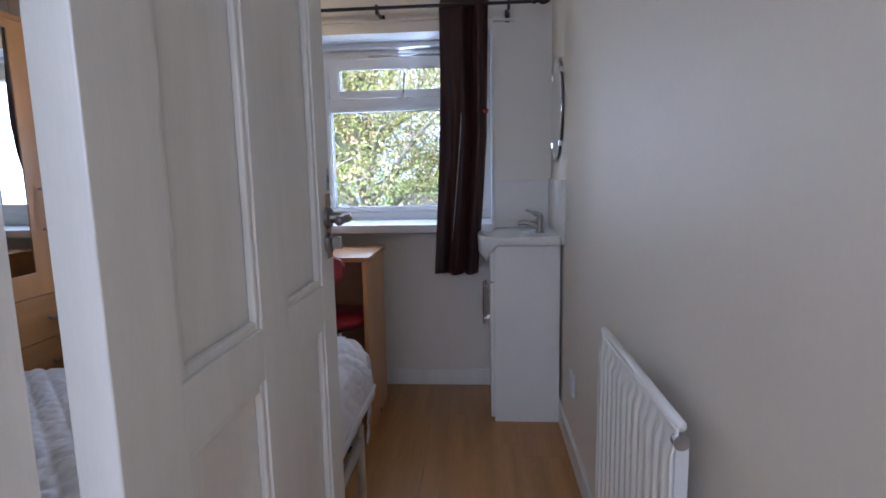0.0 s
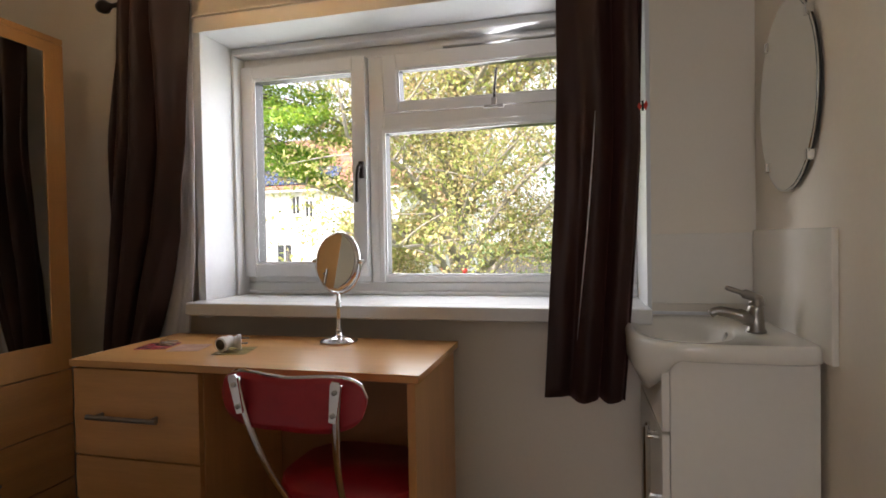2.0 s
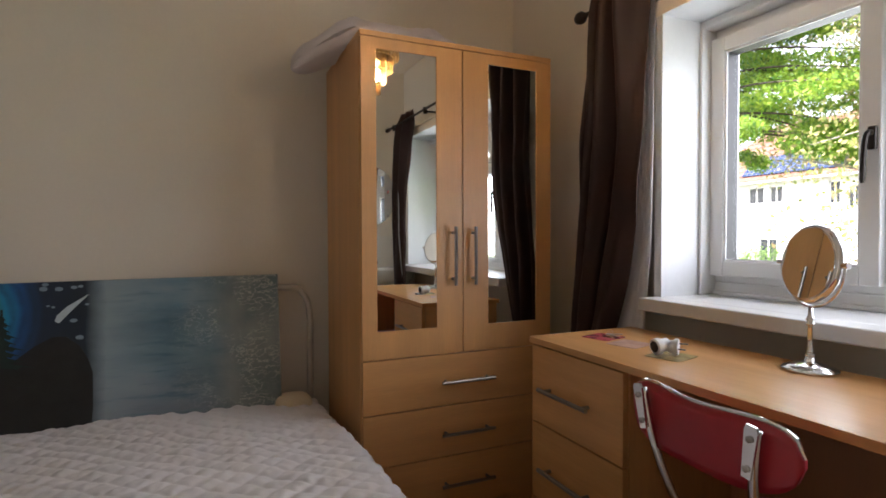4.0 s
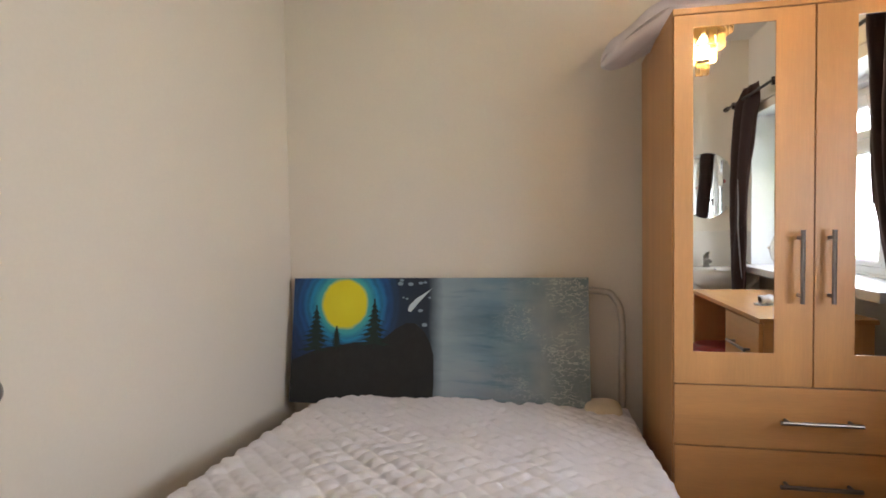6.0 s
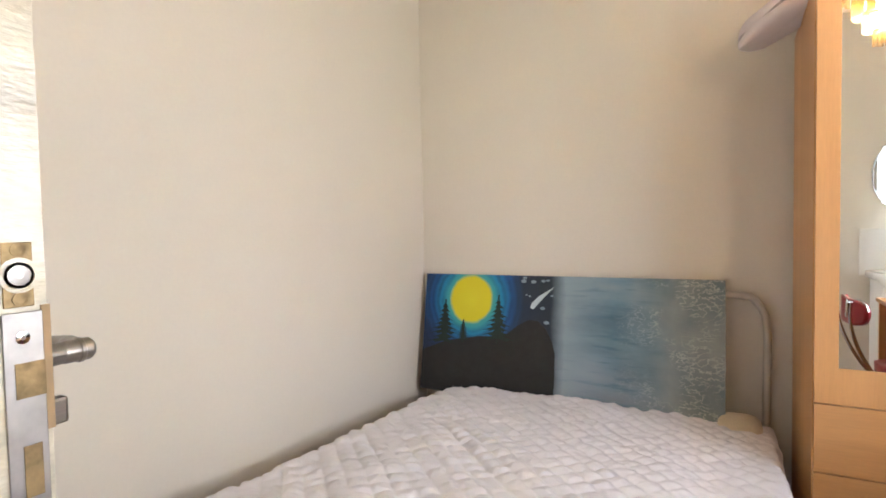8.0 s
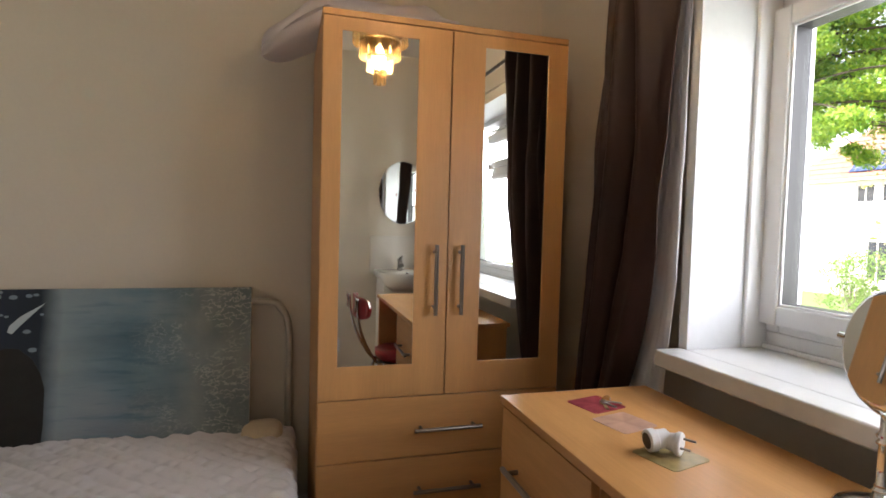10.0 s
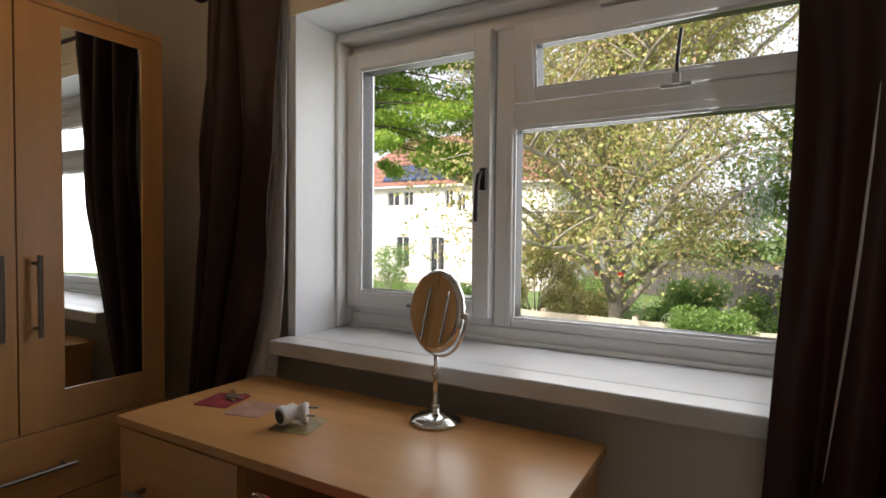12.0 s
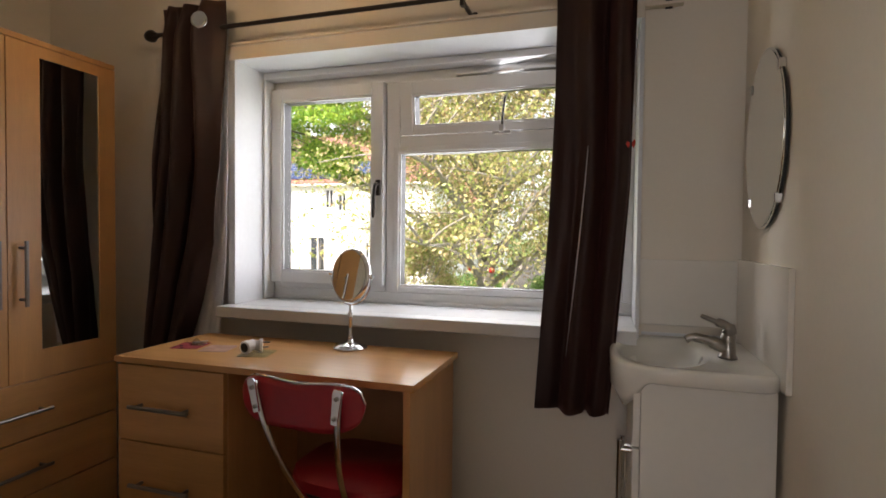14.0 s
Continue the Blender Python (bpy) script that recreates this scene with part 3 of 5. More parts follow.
# ---- wardrobe ----
def wardrobe():
    w = thing("wardrobe", (-1.903, 5.765, 0), "tall beech-effect wardrobe with two mirrored doors over three drawers", "wardrobe")
    D, W, H = 0.53, 0.765, 1.753
    for n, r in (("side_panel", (-D, -0.02, 0, 0.018, 0, H - 0.0185)), ("side_panel", (-D, -0.02, W - 0.018, W, 0, H - 0.0185)), ("top_panel", (-D, -0.002, 0, W, H - 0.018, H)), ("back_panel", (-D, -D + 0.006, 0.0185, W - 0.0185, 0, H - 0.0185)),
                 ("shelf", (-D + 0.0065, -0.022, 0.0185, W - 0.0185, 0.06, 0.078)), ("shelf", (-D + 0.0065, -0.022, 0.0185, W - 0.0185, 0.615, 0.633))):
        part(n, boxes(r, bevel=0.001), beech, w)
    for n, (y0, y1) in enumerate(((0.002, 0.378), (0.382, W - 0.002))):
        my0, my1 = (0.055, 0.277) if n == 0 else (0.485, 0.697)
        z0, z1 = 0.638, H - 0.022
        mz0, mz1 = 0.734, 1.695
        door = part("door", boxes((-0.018, 0, y0, my0, z0, z1), (-0.018, 0, my1, y1, z0, z1), (-0.018, 0, my0, my1, z0, mz0), (-0.018, 0, my0, my1, mz1, z1)), beech, w)
        part("mirror", boxes((-0.012, -0.003, my0, my1, mz0, mz1)), mirror_glass, door, "long narrow mirror")
        hy = 0.338 if n == 0 else 0.418
        bar_handle("handle", door, (0, hy, 0.885), (0, hy, 1.095), (0.03, 0, 0))
    for z0, z1 in ((0.45, 0.634), (0.265, 0.446), (0.08, 0.261)):
        dr = part("drawer", boxes((-0.018, 0, 0.002, W - 0.002, z0, z1), bevel=0.0012), beech_drawer, w)
        bar_handle("handle", dr, (0, 0.285, z1 - 0.095), (0, 0.497, z1 - 0.095), (0.03, 0, 0))
    part("plinth", boxes((-0.05, -0.035, 0.018, W - 0.018, 0, 0.075)), beech, w)


beech_drawer = shader("beech_drawer", (0.60, 0.312, 0.115), 0.38, vary=0.12, scale=3, fine=45, bump=0.06, stretch=(5, 0.35, 5), depth=0.0006)
wardrobe()


# ---- desk ----
def desk():
    d = thing("desk", (-1.483, 6.155, 0), "beech-effect pedestal desk with three drawers under the window sill", "desk")
    W, D, H = 0.934, 0.39, 0.766
    part("top", boxes((0, W, 0, D, H - 0.018, H), bevel=0.0015), beech_flat, d)
    part("side_panel", boxes((0.01, 0.026, 0.02, D - 0.01, 0, H - 0.0185)), beech, d)
    part("side_panel", boxes((0.368, 0.384, 0.02, D - 0.01, 0, H - 0.0185)), beech, d)
    part("base_shelf", boxes((0.026, 0.368, 0.03, D - 0.02, 0.05, 0.066)), beech, d)
    part("side_panel", boxes((W - 0.03, W - 0.012, 0.008, D - 0.008, 0, H - 0.0185), bevel=0.001), beech, d)
    # Darker than the other beech: the knee-hole's shade is put into the colour.
    part("back_panel", boxes((0.384, W - 0.03, D - 0.03, D - 0.014, 0.12, H - 0.0185)), beech_dark, d)
    for z0, z1, hz in ((0.524, 0.744, 0.63), (0.302, 0.52, 0.404), (0.07, 0.298, 0.185)):
        dr = part("drawer", boxes((0.012, 0.382, 0.002, 0.019, z0, z1), bevel=0.0012), beech_flat, d)
        bar_handle("handle", dr, (0.078, 0.002, hz), (0.283, 0.002, hz), (0, -0.026, 0))


desk()


# ---- chair ----
def chair():
    c = thing("chair", (-0.785, 6.16, 0), "retro red vinyl and chrome chair pushed under the desk", "chair", rz=-4)

    def back(u, v):
        a = -1 + 2 * u
        half = 0.055 - 0.005 * (1 - abs(a)) ** 2
        e = (1 - abs(a) ** 5) ** 0.5 if abs(a) < 1 else 0
        z = 0.735 + (v * 2 - 1) * half * (0.12 + 0.88 * e) + 0.007 * (a * a)
        return Vector((a * 0.165 + 0.01, -0.115 - 0.03 * (1 - a * a), z))
    b = part("backrest", sheet(40, 8, back), red_vinyl, c, "red vinyl backrest with chrome edge", smooth=True)
    solid(b, 0.022)
    rim = [back(k / 30, 1) + Vector((0, 0, 0.002)) for k in range(31)]
    part("edge_strip", tube(rim, 0.004, 8), chrome, b)

    def seat(z):
        pts = []
        for k in range(40):
            t = 2 * math.pi * k / 40
            cx, cy = math.cos(t), math.sin(t)
            w = 0.175 + 0.02 * cy
            pts.append((0.03 + w * math.copysign(abs(cx) ** 0.6, cx), 0.125 + 0.155 * math.copysign(abs(cy) ** 0.6, cy)))
        return pts
    bm = prism(seat(0), 0.03, pose(0, 0, 0.468))
    bmesh.ops.bevel(bm, geom=[e for e in bm.edges if abs(e.verts[0].co.z - e.verts[1].co.z) < 1e-4], offset=0.008, segments=3, affect="EDGES")
    s = part("seat", bm, red_vinyl, c, "red vinyl seat", smooth=True)
    part("underside", prism([(x * 0.98, y * 0.98) for x, y in seat(0)], 0.008, pose(0, 0, 0.4595)), black_trim, s)
    for sx, xt, xb in ((-1, -0.093, -0.018), (1, 0.138, 0.1)):
        way = [(xt + (xb - xt) * f, -0.16 + 0.115 * f ** 2.2, 0.785 - 0.33 * f) for f in (0, 0.25, 0.5, 0.75, 1)]
        p = part("back_post", tube(smooth_path([*way, (xb, 0.0, 0.449)]), 0.0075, 12), chrome, c, smooth=True)
        lean = pose(xt, -0.168, 0.785, 0, math.degrees(math.atan2(xt - xb, 0.33)), 0)
        plate = prism([(-0.011, 0.0), (-0.008, 0.008), (0.008, 0.008), (0.011, 0.0), (0.0075, -0.07), (-0.0075, -0.07)], 0.004, lean @ pose(0, 0, 0, 90, 0, 0))
        part("end_plate", plate, chrome, p)
        for bz in (-0.012, -0.056):
            part("bolt", lathe([(0.005, 0), (0.005, 0.003), (0.002, 0.005)], 10, lean @ pose(0, -0.004, bz, 90, 0, 0)), dull_steel, p)
    for x0, x1, y0, y1 in ((-0.06, -0.13, -0.02, -0.15), (0.11, 0.18, -0.02, -0.15), (-0.09, -0.13, 0.2, 0.215), (0.16, 0.2, 0.2, 0.215)):
        l = part("leg", tube(smooth_path([(x0, y0 + 0.05 * (1 if y0 < 0 else -1), 0.452), (x0, y0, 0.44), ((x0 + x1) / 2, (y0 + y1) / 2, 0.25), (x1, y1, 0.012)]), 0.009, 12), chrome, c, smooth=True)
        part("foot_cap", lathe([(0.012, 0), (0.012, 0.02), (0.009, 0.024)], 14, pose(x1, y1, 0)), rubber_black, l)


chair()


# ---- vanity unit and basin ----
def vanity():
    v = thing("vanity_unit", (0, 0, 0), "white bathroom vanity cabinet with a steel bar handle under the basin", "cabinet")
    for n, r in (("side_panel", (-0.03, 0.25, 6.28, 6.306, 0.0, 0.7925)), ("side_panel", (-0.03, 0.25, 6.66, 6.676, 0, 0.7925)), ("back_panel", (0.234, 0.25, 6.306, 6.66, 0.1, 0.7925)),
                 ("shelf", (-0.03, 0.234, 6.306, 6.66, 0.09, 0.105)), ("fascia", (-0.047, -0.031, 6.283, 6.672, 0.636, 0.7925))):
        part(n, boxes(r, bevel=0.001), unit_white, v)
    door = part("door", boxes((-0.047, -0.031, 6.283, 6.672, 0.02, 0.63), bevel=0.002), unit_white, v)
    bar_handle("handle", door, (-0.047, 6.33, 0.44), (-0.047, 6.33, 0.63), (-0.028, 0, 0), mat=chrome)
    bar_handle("handle", door, (-0.047, 6.36, 0.44), (-0.047, 6.36, 0.63), (-0.02, 0, 0), mat=chrome)


vanity()


def basin():
    b = thing("basin", (0.074, 6.47, 0.83), "small white ceramic hand basin on the vanity unit", "sink")
    n = 64

    def outline(s, tip):
        """Round at the front end (-x), square at the wall end."""
        pts = []
        for k in range(n):
            t = 2 * math.pi * k / n
            cx, cy = math.cos(t), math.sin(t)
            p = 0.2 if cx > 0 else 0.62
            pts.append(((0.184 if cx > 0 else tip) * math.copysign(abs(cx) ** p, cx) * s, 0.22 * math.copysign(abs(cy) ** p, cy) * s))
        return pts
    bm = bmesh.new()
    rings = []

    def ring(pts, z):
        rings.append([bm.verts.new((x, y, z(x) if callable(z) else z)) for x, y in pts])
    low = lambda x: -0.037 - 0.08 * max(0.0, min(1.0, (-0.09 - x) / 0.05)) if x < -0.09 else -0.037
    ring([(max(x, -0.16) * 0.9, y * 0.8) for x, y in outline(0.95, 0.14)], low)
    ring(outline(0.97, 0.155), low)
    ring(outline(1.0, 0.172), lambda x: low(x) * 0.55 - 0.012)
    ring(outline(1.0, 0.176), -0.008)
    ring(outline(0.985, 0.174), 0.0)
    ring([(x * 0.95 - 0.002, y * 0.95) for x, y in outline(1.0, 0.172)], 0.001)
    bowl = lambda s: [(-0.045 + 0.11 * math.cos(2 * math.pi * k / n) * s, -0.0 + 0.17 * math.sin(2 * math.pi * k / n) * s) for k in range(n)]
    ring(bowl(1.0), -0.004)
    ring(bowl(0.94), -0.014)
    ring(bowl(0.75), -0.045)
    ring(bowl(0.3), -0.06)
    ring(bowl(0.1), -0.063)
    for a, c in zip(rings, rings[1:]):
        for k in range(n):
            bm.faces.new((a[k], a[(k + 1) % n], c[(k + 1) % n], c[k]))
    bm.faces.new(rings[-1])
    bm.faces.new(rings[0][::-1])
    body = part("bowl", bm, ceramic, b, smooth=True)
    part("overflow", lathe([(0.012, 0), (0.012, 0.002), (0.007, 0.003)], 16, Matrix.Translation((0.05, 0, -0.02)) @ pose(0, 0, 0, 0, -70, 0)), chrome, body)
    tap = thing("tap", (0.178, 6.43, 0.8305), "chrome single-lever mixer tap on the basin", "tap")
    part("tap_base", lathe([(0.026, 0), (0.026, 0.006), (0.022, 0.012), (0.02, 0.05), (0.021, 0.066), (0.016, 0.078)], 24), nickel, tap, smooth=True)
    part("spout", tube(smooth_path([(-0.005, 0, 0.03), (-0.05, 0, 0.048), (-0.095, 0, 0.056), (-0.115, 0, 0.046)]), [0.019] * 6 + [0.014] * 6 + [0.012] * 6 + [0.011], 14), nickel, tap, smooth=True)
    part("lever", tube(smooth_path([(0.004, 0, 0.07), (-0.004, 0, 0.094), (-0.035, 0, 0.107), (-0.075, 0, 0.122)]), [0.02] * 6 + [0.013] * 6 + [0.007] * 6 + [0.005], 14), nickel, tap, smooth=True)
    tap.scale = (0.84, 0.84, 0.84)


basin()
splash = thing("splashback", (0, 0, 0), "glossy white splashback panels behind the basin", "splashback")
part("back_panel", boxes((-0.018, XE - 0.012, YN - 0.012, YN, 0.862, 1.06), bevel=0.002), splash_white, splash)
part("side_panel", boxes((XE - 0.012, XE, 6.23, YN - 0.0125, 0.80, 1.066), bevel=0.002), splash_white, splash)
part("sealant", boxes((-0.01, XE - 0.0125, YN - 0.018, YN - 0.012, 0.831, 0.84), bevel=0.001), plastic_white, splash)


def oval(cy, cz, ry, rz, x, n=64):
    return [(cy + ry * math.cos(2 * math.pi * k / n), cz + rz * math.sin(2 * math.pi * k / n)) for k in range(n)]


def wall_mirror():
    w = thing("wall_mirror", (XE - 0.004, 6.455, 1.37), "oval mirror with a thin bright rim above the basin", "mirror")
    m = pose(-0.009, 0, 0) @ Matrix(((0, 0, 1, 0), (1, 0, 0, 0), (0, 1, 0, 0), (0, 0, 0, 1)))
    # Black oval: mirror edge, with the shaded gap to the wall put into it.
    part("dark_edge_gap", prism(oval(0, 0, 0.169, 0.216, 0), 0.006, m @ pose(0, 0, 0.002)), black_trim, w, "dark mirror edge and the shaded gap behind it")
    part("glass", prism(oval(0, 0, 0.166, 0.213, 0), 0.001, m @ pose(0, 0, -0.0012)), mirror_glass, w)
    part("bevel", prism(oval(0, 0, 0.172, 0.219, 0), 0.0015, m @ pose(0, 0, 0.0003)), bevel_glass, w)
    for y, z in ((-0.12, -0.15), (-0.12, 0.15), (0.12, -0.15), (0.12, 0.15)):
        part("clip", boxes((-0.014, 0.003, y - 0.008, y + 0.008, z - 0.012, z + 0.012), bevel=0.002), chrome, w)


wall_mirror()


# ---- radiator and socket ----
def radiator():
    r = thing("radiator", (XE, 4.985, 0.148), "white panel radiator with vertical ribs on the wall", "radiator")
    half, x0, x1 = 0.235, -0.07, -0.053

    def face(u, v):
        y = -half + 2 * half * u
        k = (y % 0.0375) / 0.0375
        rib = 0.5 - 0.5 * math.cos(2 * math.pi * k)
        edge = 1 if 0.04 < v < 0.96 else 0
        return Vector((x0 - 0.010 * min(1, rib * 1.6) * edge, y, 0.59 * v))
    p = part("panel", sheet(144, 26, face), radiator_white, r, smooth=True)
    solid(p, 0.004, 1)
    part("panel_back", boxes((x1 + 0.004, x1 + 0.03, -half + 0.07, half - 0.07, 0.03, 0.53)), radiator_white, r)
    part("top_rail", tube([(x0 + 0.006, -half, 0.59), (x0 + 0.006, half, 0.59)], 0.009, 12), radiator_white, r, smooth=True)
    part("plug", tube([(x0 + 0.008, -half - 0.002, 0.565), (x0 + 0.008, -half + 0.01, 0.565)], 0.012, 16), dull_steel, r)
    for y in (-0.15, 0.15):
        part("bracket", boxes((x1 + 0.03, -0.001, y - 0.012, y + 0.012, 0.05, 0.2)), radiator_white, r)
    for y in (-half + 0.02, half - 0.02):
        part("pipe", tube([(x0 + 0.02, y, -0.2), (x0 + 0.02, y, 0.03)], 0.0075, 10), radiator_white, r)


radiator()
sock = thing("wall_socket", (XE, 5.99, 0.30), "white plastic wall socket above the skirting board", "socket")
part("plate", boxes((-0.012, -0.0005, -0.043, 0.043, -0.043, 0.043), bevel=0.003), plastic_white, sock)
part("rocker", boxes((-0.015, -0.0115, -0.012, 0.012, 0.015, 0.032), bevel=0.001), plastic_white, sock)


# ---- bed ----
BX0, BX1, BY0, BY1 = -2.40, -0.53, 4.46, 5.66


def bed_top(x, y):
    t = (x - BX0) / (BX1 - BX0)
    return 0.385 + 0.125 * t + 0.03 * max(0, t - 0.6) / 0.4 + 0.05 * t * ((y - BY0) / (BY1 - BY0) - 0.4) - 0.02 * (2 * (y - BY0) / (BY1 - BY0) - 1) ** 2


def bed():
    b = thing("bed", (0, 0, 0), "cream metal-framed small double bed made with a quilted white cover", "bed")
    f = part("frame", tube([(BX0 + 0.02, BY0 + 0.03, 0.24), (BX1 + 0.045, BY0 + 0.03, 0.24)], 0.016, 10), bed_metal, b)
    part("side_rail", tube([(BX0 + 0.02, BY1 - 0.03, 0.24), (BX1 + 0.045, BY1 - 0.03, 0.24)], 0.016, 10), bed_metal, b)
    part("cross_rail", tube([(BX1 + 0.045, BY0 + 0.03, 0.24), (BX1 + 0.045, BY1 - 0.03, 0.24)], 0.016, 10), bed_metal, b)
    for y in (BY0 + 0.03, BY1 - 0.03):
        part("leg", tube([(BX1 + 0.045, y, 0), (BX1 + 0.045, y, 0.30)], 0.014, 12), bed_metal, b)
    for k, off in enumerate((0.012,)):
        x = -2.445 + 0.0 * k
        y0, y1, zt = BY0 - 0.02 + off, 5.70 - off, 0.86 - off * 0.6
        pts = smooth_path([(x, y0, 0.0), (x, y0, 0.5), (x, y0, zt - 0.12), (x, y0 + 0.03, zt - 0.03), (x, y0 + 0.12, zt), (x, (y0 + y1) / 2, zt), (x, y1 - 0.12, zt), (x, y1 - 0.03, zt - 0.03), (x, y1, zt - 0.12), (x, y1, 0.5), (x, y1, 0.0)])
        part("headboard_rail", tube(pts, 0.0135, 14), bed_metal, b, smooth=True)
    bm = boxes((BX0, BX1 - 0.03, BY0 + 0.015, BY1 - 0.02, 0.262, 0.36), bevel=0.03)
    mat = part("mattress", bm, mattress_cream, b, "cream mattress", smooth=True)
    cover = tagged(new("bed_cover"), "wrinkled white quilted bedspread hanging over the bed edges", "bedspread")

    def f2(u, v):
        s, t = -0.22 + (BY1 - BY0 + 0.44) * u, (BX1 - BX0 + 0.24) * v
        over_y = max(0, -s) + max(0, s - (BY1 - BY0))
        y = BY0 + min(max(s, 0), BY1 - BY0)
        x = BX0 + min(t, BX1 - BX0)
        over_x = max(0, t - (BX1 - BX0))
        side = -1 if s < 0 else 1
        q1, q2 = (s + t * 1.0) / 0.075, (s - t * 1.0) / 0.075
        puff = (abs(math.sin(math.pi * q1)) * abs(math.sin(math.pi * q2))) ** 0.45 * (0.009 - 0.0045 * min(1, (over_x + over_y) / 0.05))
        wr = 0.012 * min(1.0, t / 0.6) * noise.noise(Vector((s * 3.5, t * 3.5, 0))) + 0.008 * noise.noise(Vector((s * 9 + t * 3, t * 8, 2))) + 0.002 * noise.noise(Vector((s * 24, t * 30, 5))) + 0.010 * abs(noise.noise(Vector((s * 5 - t * 4, t * 2, 7)))) + 0.004 * (0.3 - abs(noise.noise(Vector((s * 17 + t * 8, t * 15 - s * 6, 9))))) + 0.003 * noise.noise(Vector((s * 48, t * 52, 3))) + 0.004 * noise.noise(Vector((s * 12 + t * 22, t * 9 - s * 20, 11)))
        z = bed_top(x, y) + puff + wr + 0.02
        r = 0.05
        if over_y:
            a = min(over_y / r, math.pi / 2)
            y += side * (r * math.sin(a) + puff + wr * 0.5 + 0.005 * math.sin(t * 11) * min(1, over_y / 0.1))
            z -= r * (1 - math.cos(a)) + max(0, over_y - r * math.pi / 2)
        if over_x:
            a = min(over_x / 0.08, math.pi / 2)
            x += 0.08 * math.sin(a) + puff + wr * 0.8 - 0.03 * (s > BY1 - BY0)
            z -= 0.08 * (1 - math.cos(a)) + max(0, over_x - 0.08 * math.pi / 2)
        return Vector((x, y, max(z, 0.06)))
    part("quilt", sheet(340, 440, f2), quilt_white, cover, smooth=True)
    hem = sheet(200, 3, lambda u, v: f2(u, 0.985 + 0.015 * v) + Vector((0.003, 0, 0)))
    solid(part("hem", hem, quilt_white, cover, smooth=True), 0.003)
    pil = tagged(new("pillow"), "cream pillow under the bedspread at the head of the bed", "pillow")

    def f3(u, v):
        th, ph = 2 * math.pi * u, math.pi * v
        e = lambda a, p: math.copysign(abs(a) ** p, a)
        return Vector((-2.32 + 0.07 * e(math.sin(ph), 0.6) * e(math.cos(th), 0.6), 5.60 + 0.07 * e(math.cos(ph), 0.6), 0.40 + 0.04 * e(math.sin(ph), 0.8) * e(math.sin(th), 0.8)))
    part("pillow_body", sheet(40, 30, f3), mattress_cream, pil, smooth=True)


bed()


# ---- the painted canvas on the bed ----
def painting():
    p = thing("painting", (0, 0, 0), "painted canvas of a yellow moon and trees leaning on the headboard", "painting")
    origin = Vector((-2.347, 4.272, 0.366))
    up = (Vector((-2.43, 4.284, 0.922)) - origin).normalized()
    along = Vector((0, 1, 0.026)).normalized()
    nrm = along.cross(up)
    m = Matrix.Translation(origin) @ Matrix((along, up, nrm)).transposed().to_4x4()
    W, H = 1.285, 0.545
    bm = bmesh.new()
    box(bm, 0, W, 0, H, -0.018, -0.0006, bevel=0.001)
    body = part("canvas_frame", bm, canvas_edge, p)
    face = part("painted_face", boxes((0.001, W - 0.001, 0.001, H - 0.001, -0.0006, 0.0)), canvas_picture, p)
    hill = [(0.0, 0.0), (0.0, 0.18), (0.06, 0.205), (0.13, 0.235), (0.22, 0.25), (0.29, 0.265), (0.37, 0.27), (0.43, 0.285), (0.48, 0.325), (0.53, 0.352), (0.57, 0.35), (0.61, 0.315), (0.635, 0.27), (0.65, 0.22), (0.652, 0.1), (0.645, 0.0)]
    part("hill", prism(hill, 0.0012), paint_black, p)

    def fir(x, y, h, w):
        bm = bmesh.new()
        n = 9
        rng = random.Random(int(x * 1000))
        for i in range(n):
            z = y + h * (0.06 + 0.84 * i / n)
            ww = w * (1 - i / n) ** 0.85 * 0.5 + 0.004
            l, r2, drop = ww * rng.uniform(0.75, 1.15), ww * rng.uniform(0.75, 1.15), h * 0.05
            pts = ((x - l, z - drop), (x - l * 0.6, z - drop * 0.45), (x - l * 0.45, z - drop), (x, z - drop * 0.2), (x + r2 * 0.5, z - drop * 1.1), (x + r2 * 0.6, z - drop * 0.4), (x + r2, z - drop * 0.9), (x + r2 * 0.3, z + drop * 0.8), (x, z + h * 0.13), (x - l * 0.3, z + drop * 0.7))
            bm.faces.new([bm.verts.new((px, pz, 0.0013 + 0.00012 * i)) for px, pz in pts])
        box(bm, x - 0.0035, x + 0.0035, y - 0.01, y + h * 0.95, 0.0002, 0.0012)
        return part("fir_tree", bm, paint_tree, p)
    fir(0.115, 0.22, 0.215, 0.17)
    fir(0.385, 0.25, 0.215, 0.17)
    fir(0.213, 0.24, 0.1, 0.085)
    rnd = random.Random(4)
    for x, y, s in ((0.50, 0.52, 0.012), (0.505, 0.535, 0.009), (0.545, 0.518, 0.011), (0.59, 0.522, 0.009), (0.61, 0.525, 0.007), (0.53, 0.455, 0.006), (0.63, 0.46, 0.006), (0.515, 0.46, 0.005), (0.59, 0.405, 0.010), (0.61, 0.345, 0.011)):
        part("star", prism([(x + s * (1 + 0.3 * rnd.random()) * math.cos(a), y + 0.7 * s * math.sin(a)) for a in [k * math.pi / 4 for k in range(8)]], 0.001), paint_star, p)
    part("shooting_star", prism([(0.535, 0.405), (0.548, 0.398), (0.575, 0.43), (0.638, 0.498), (0.57, 0.455), (0.54, 0.425)], 0.001), paint_white, p)
    for o in p.children:
        o.matrix_local = m


painting()


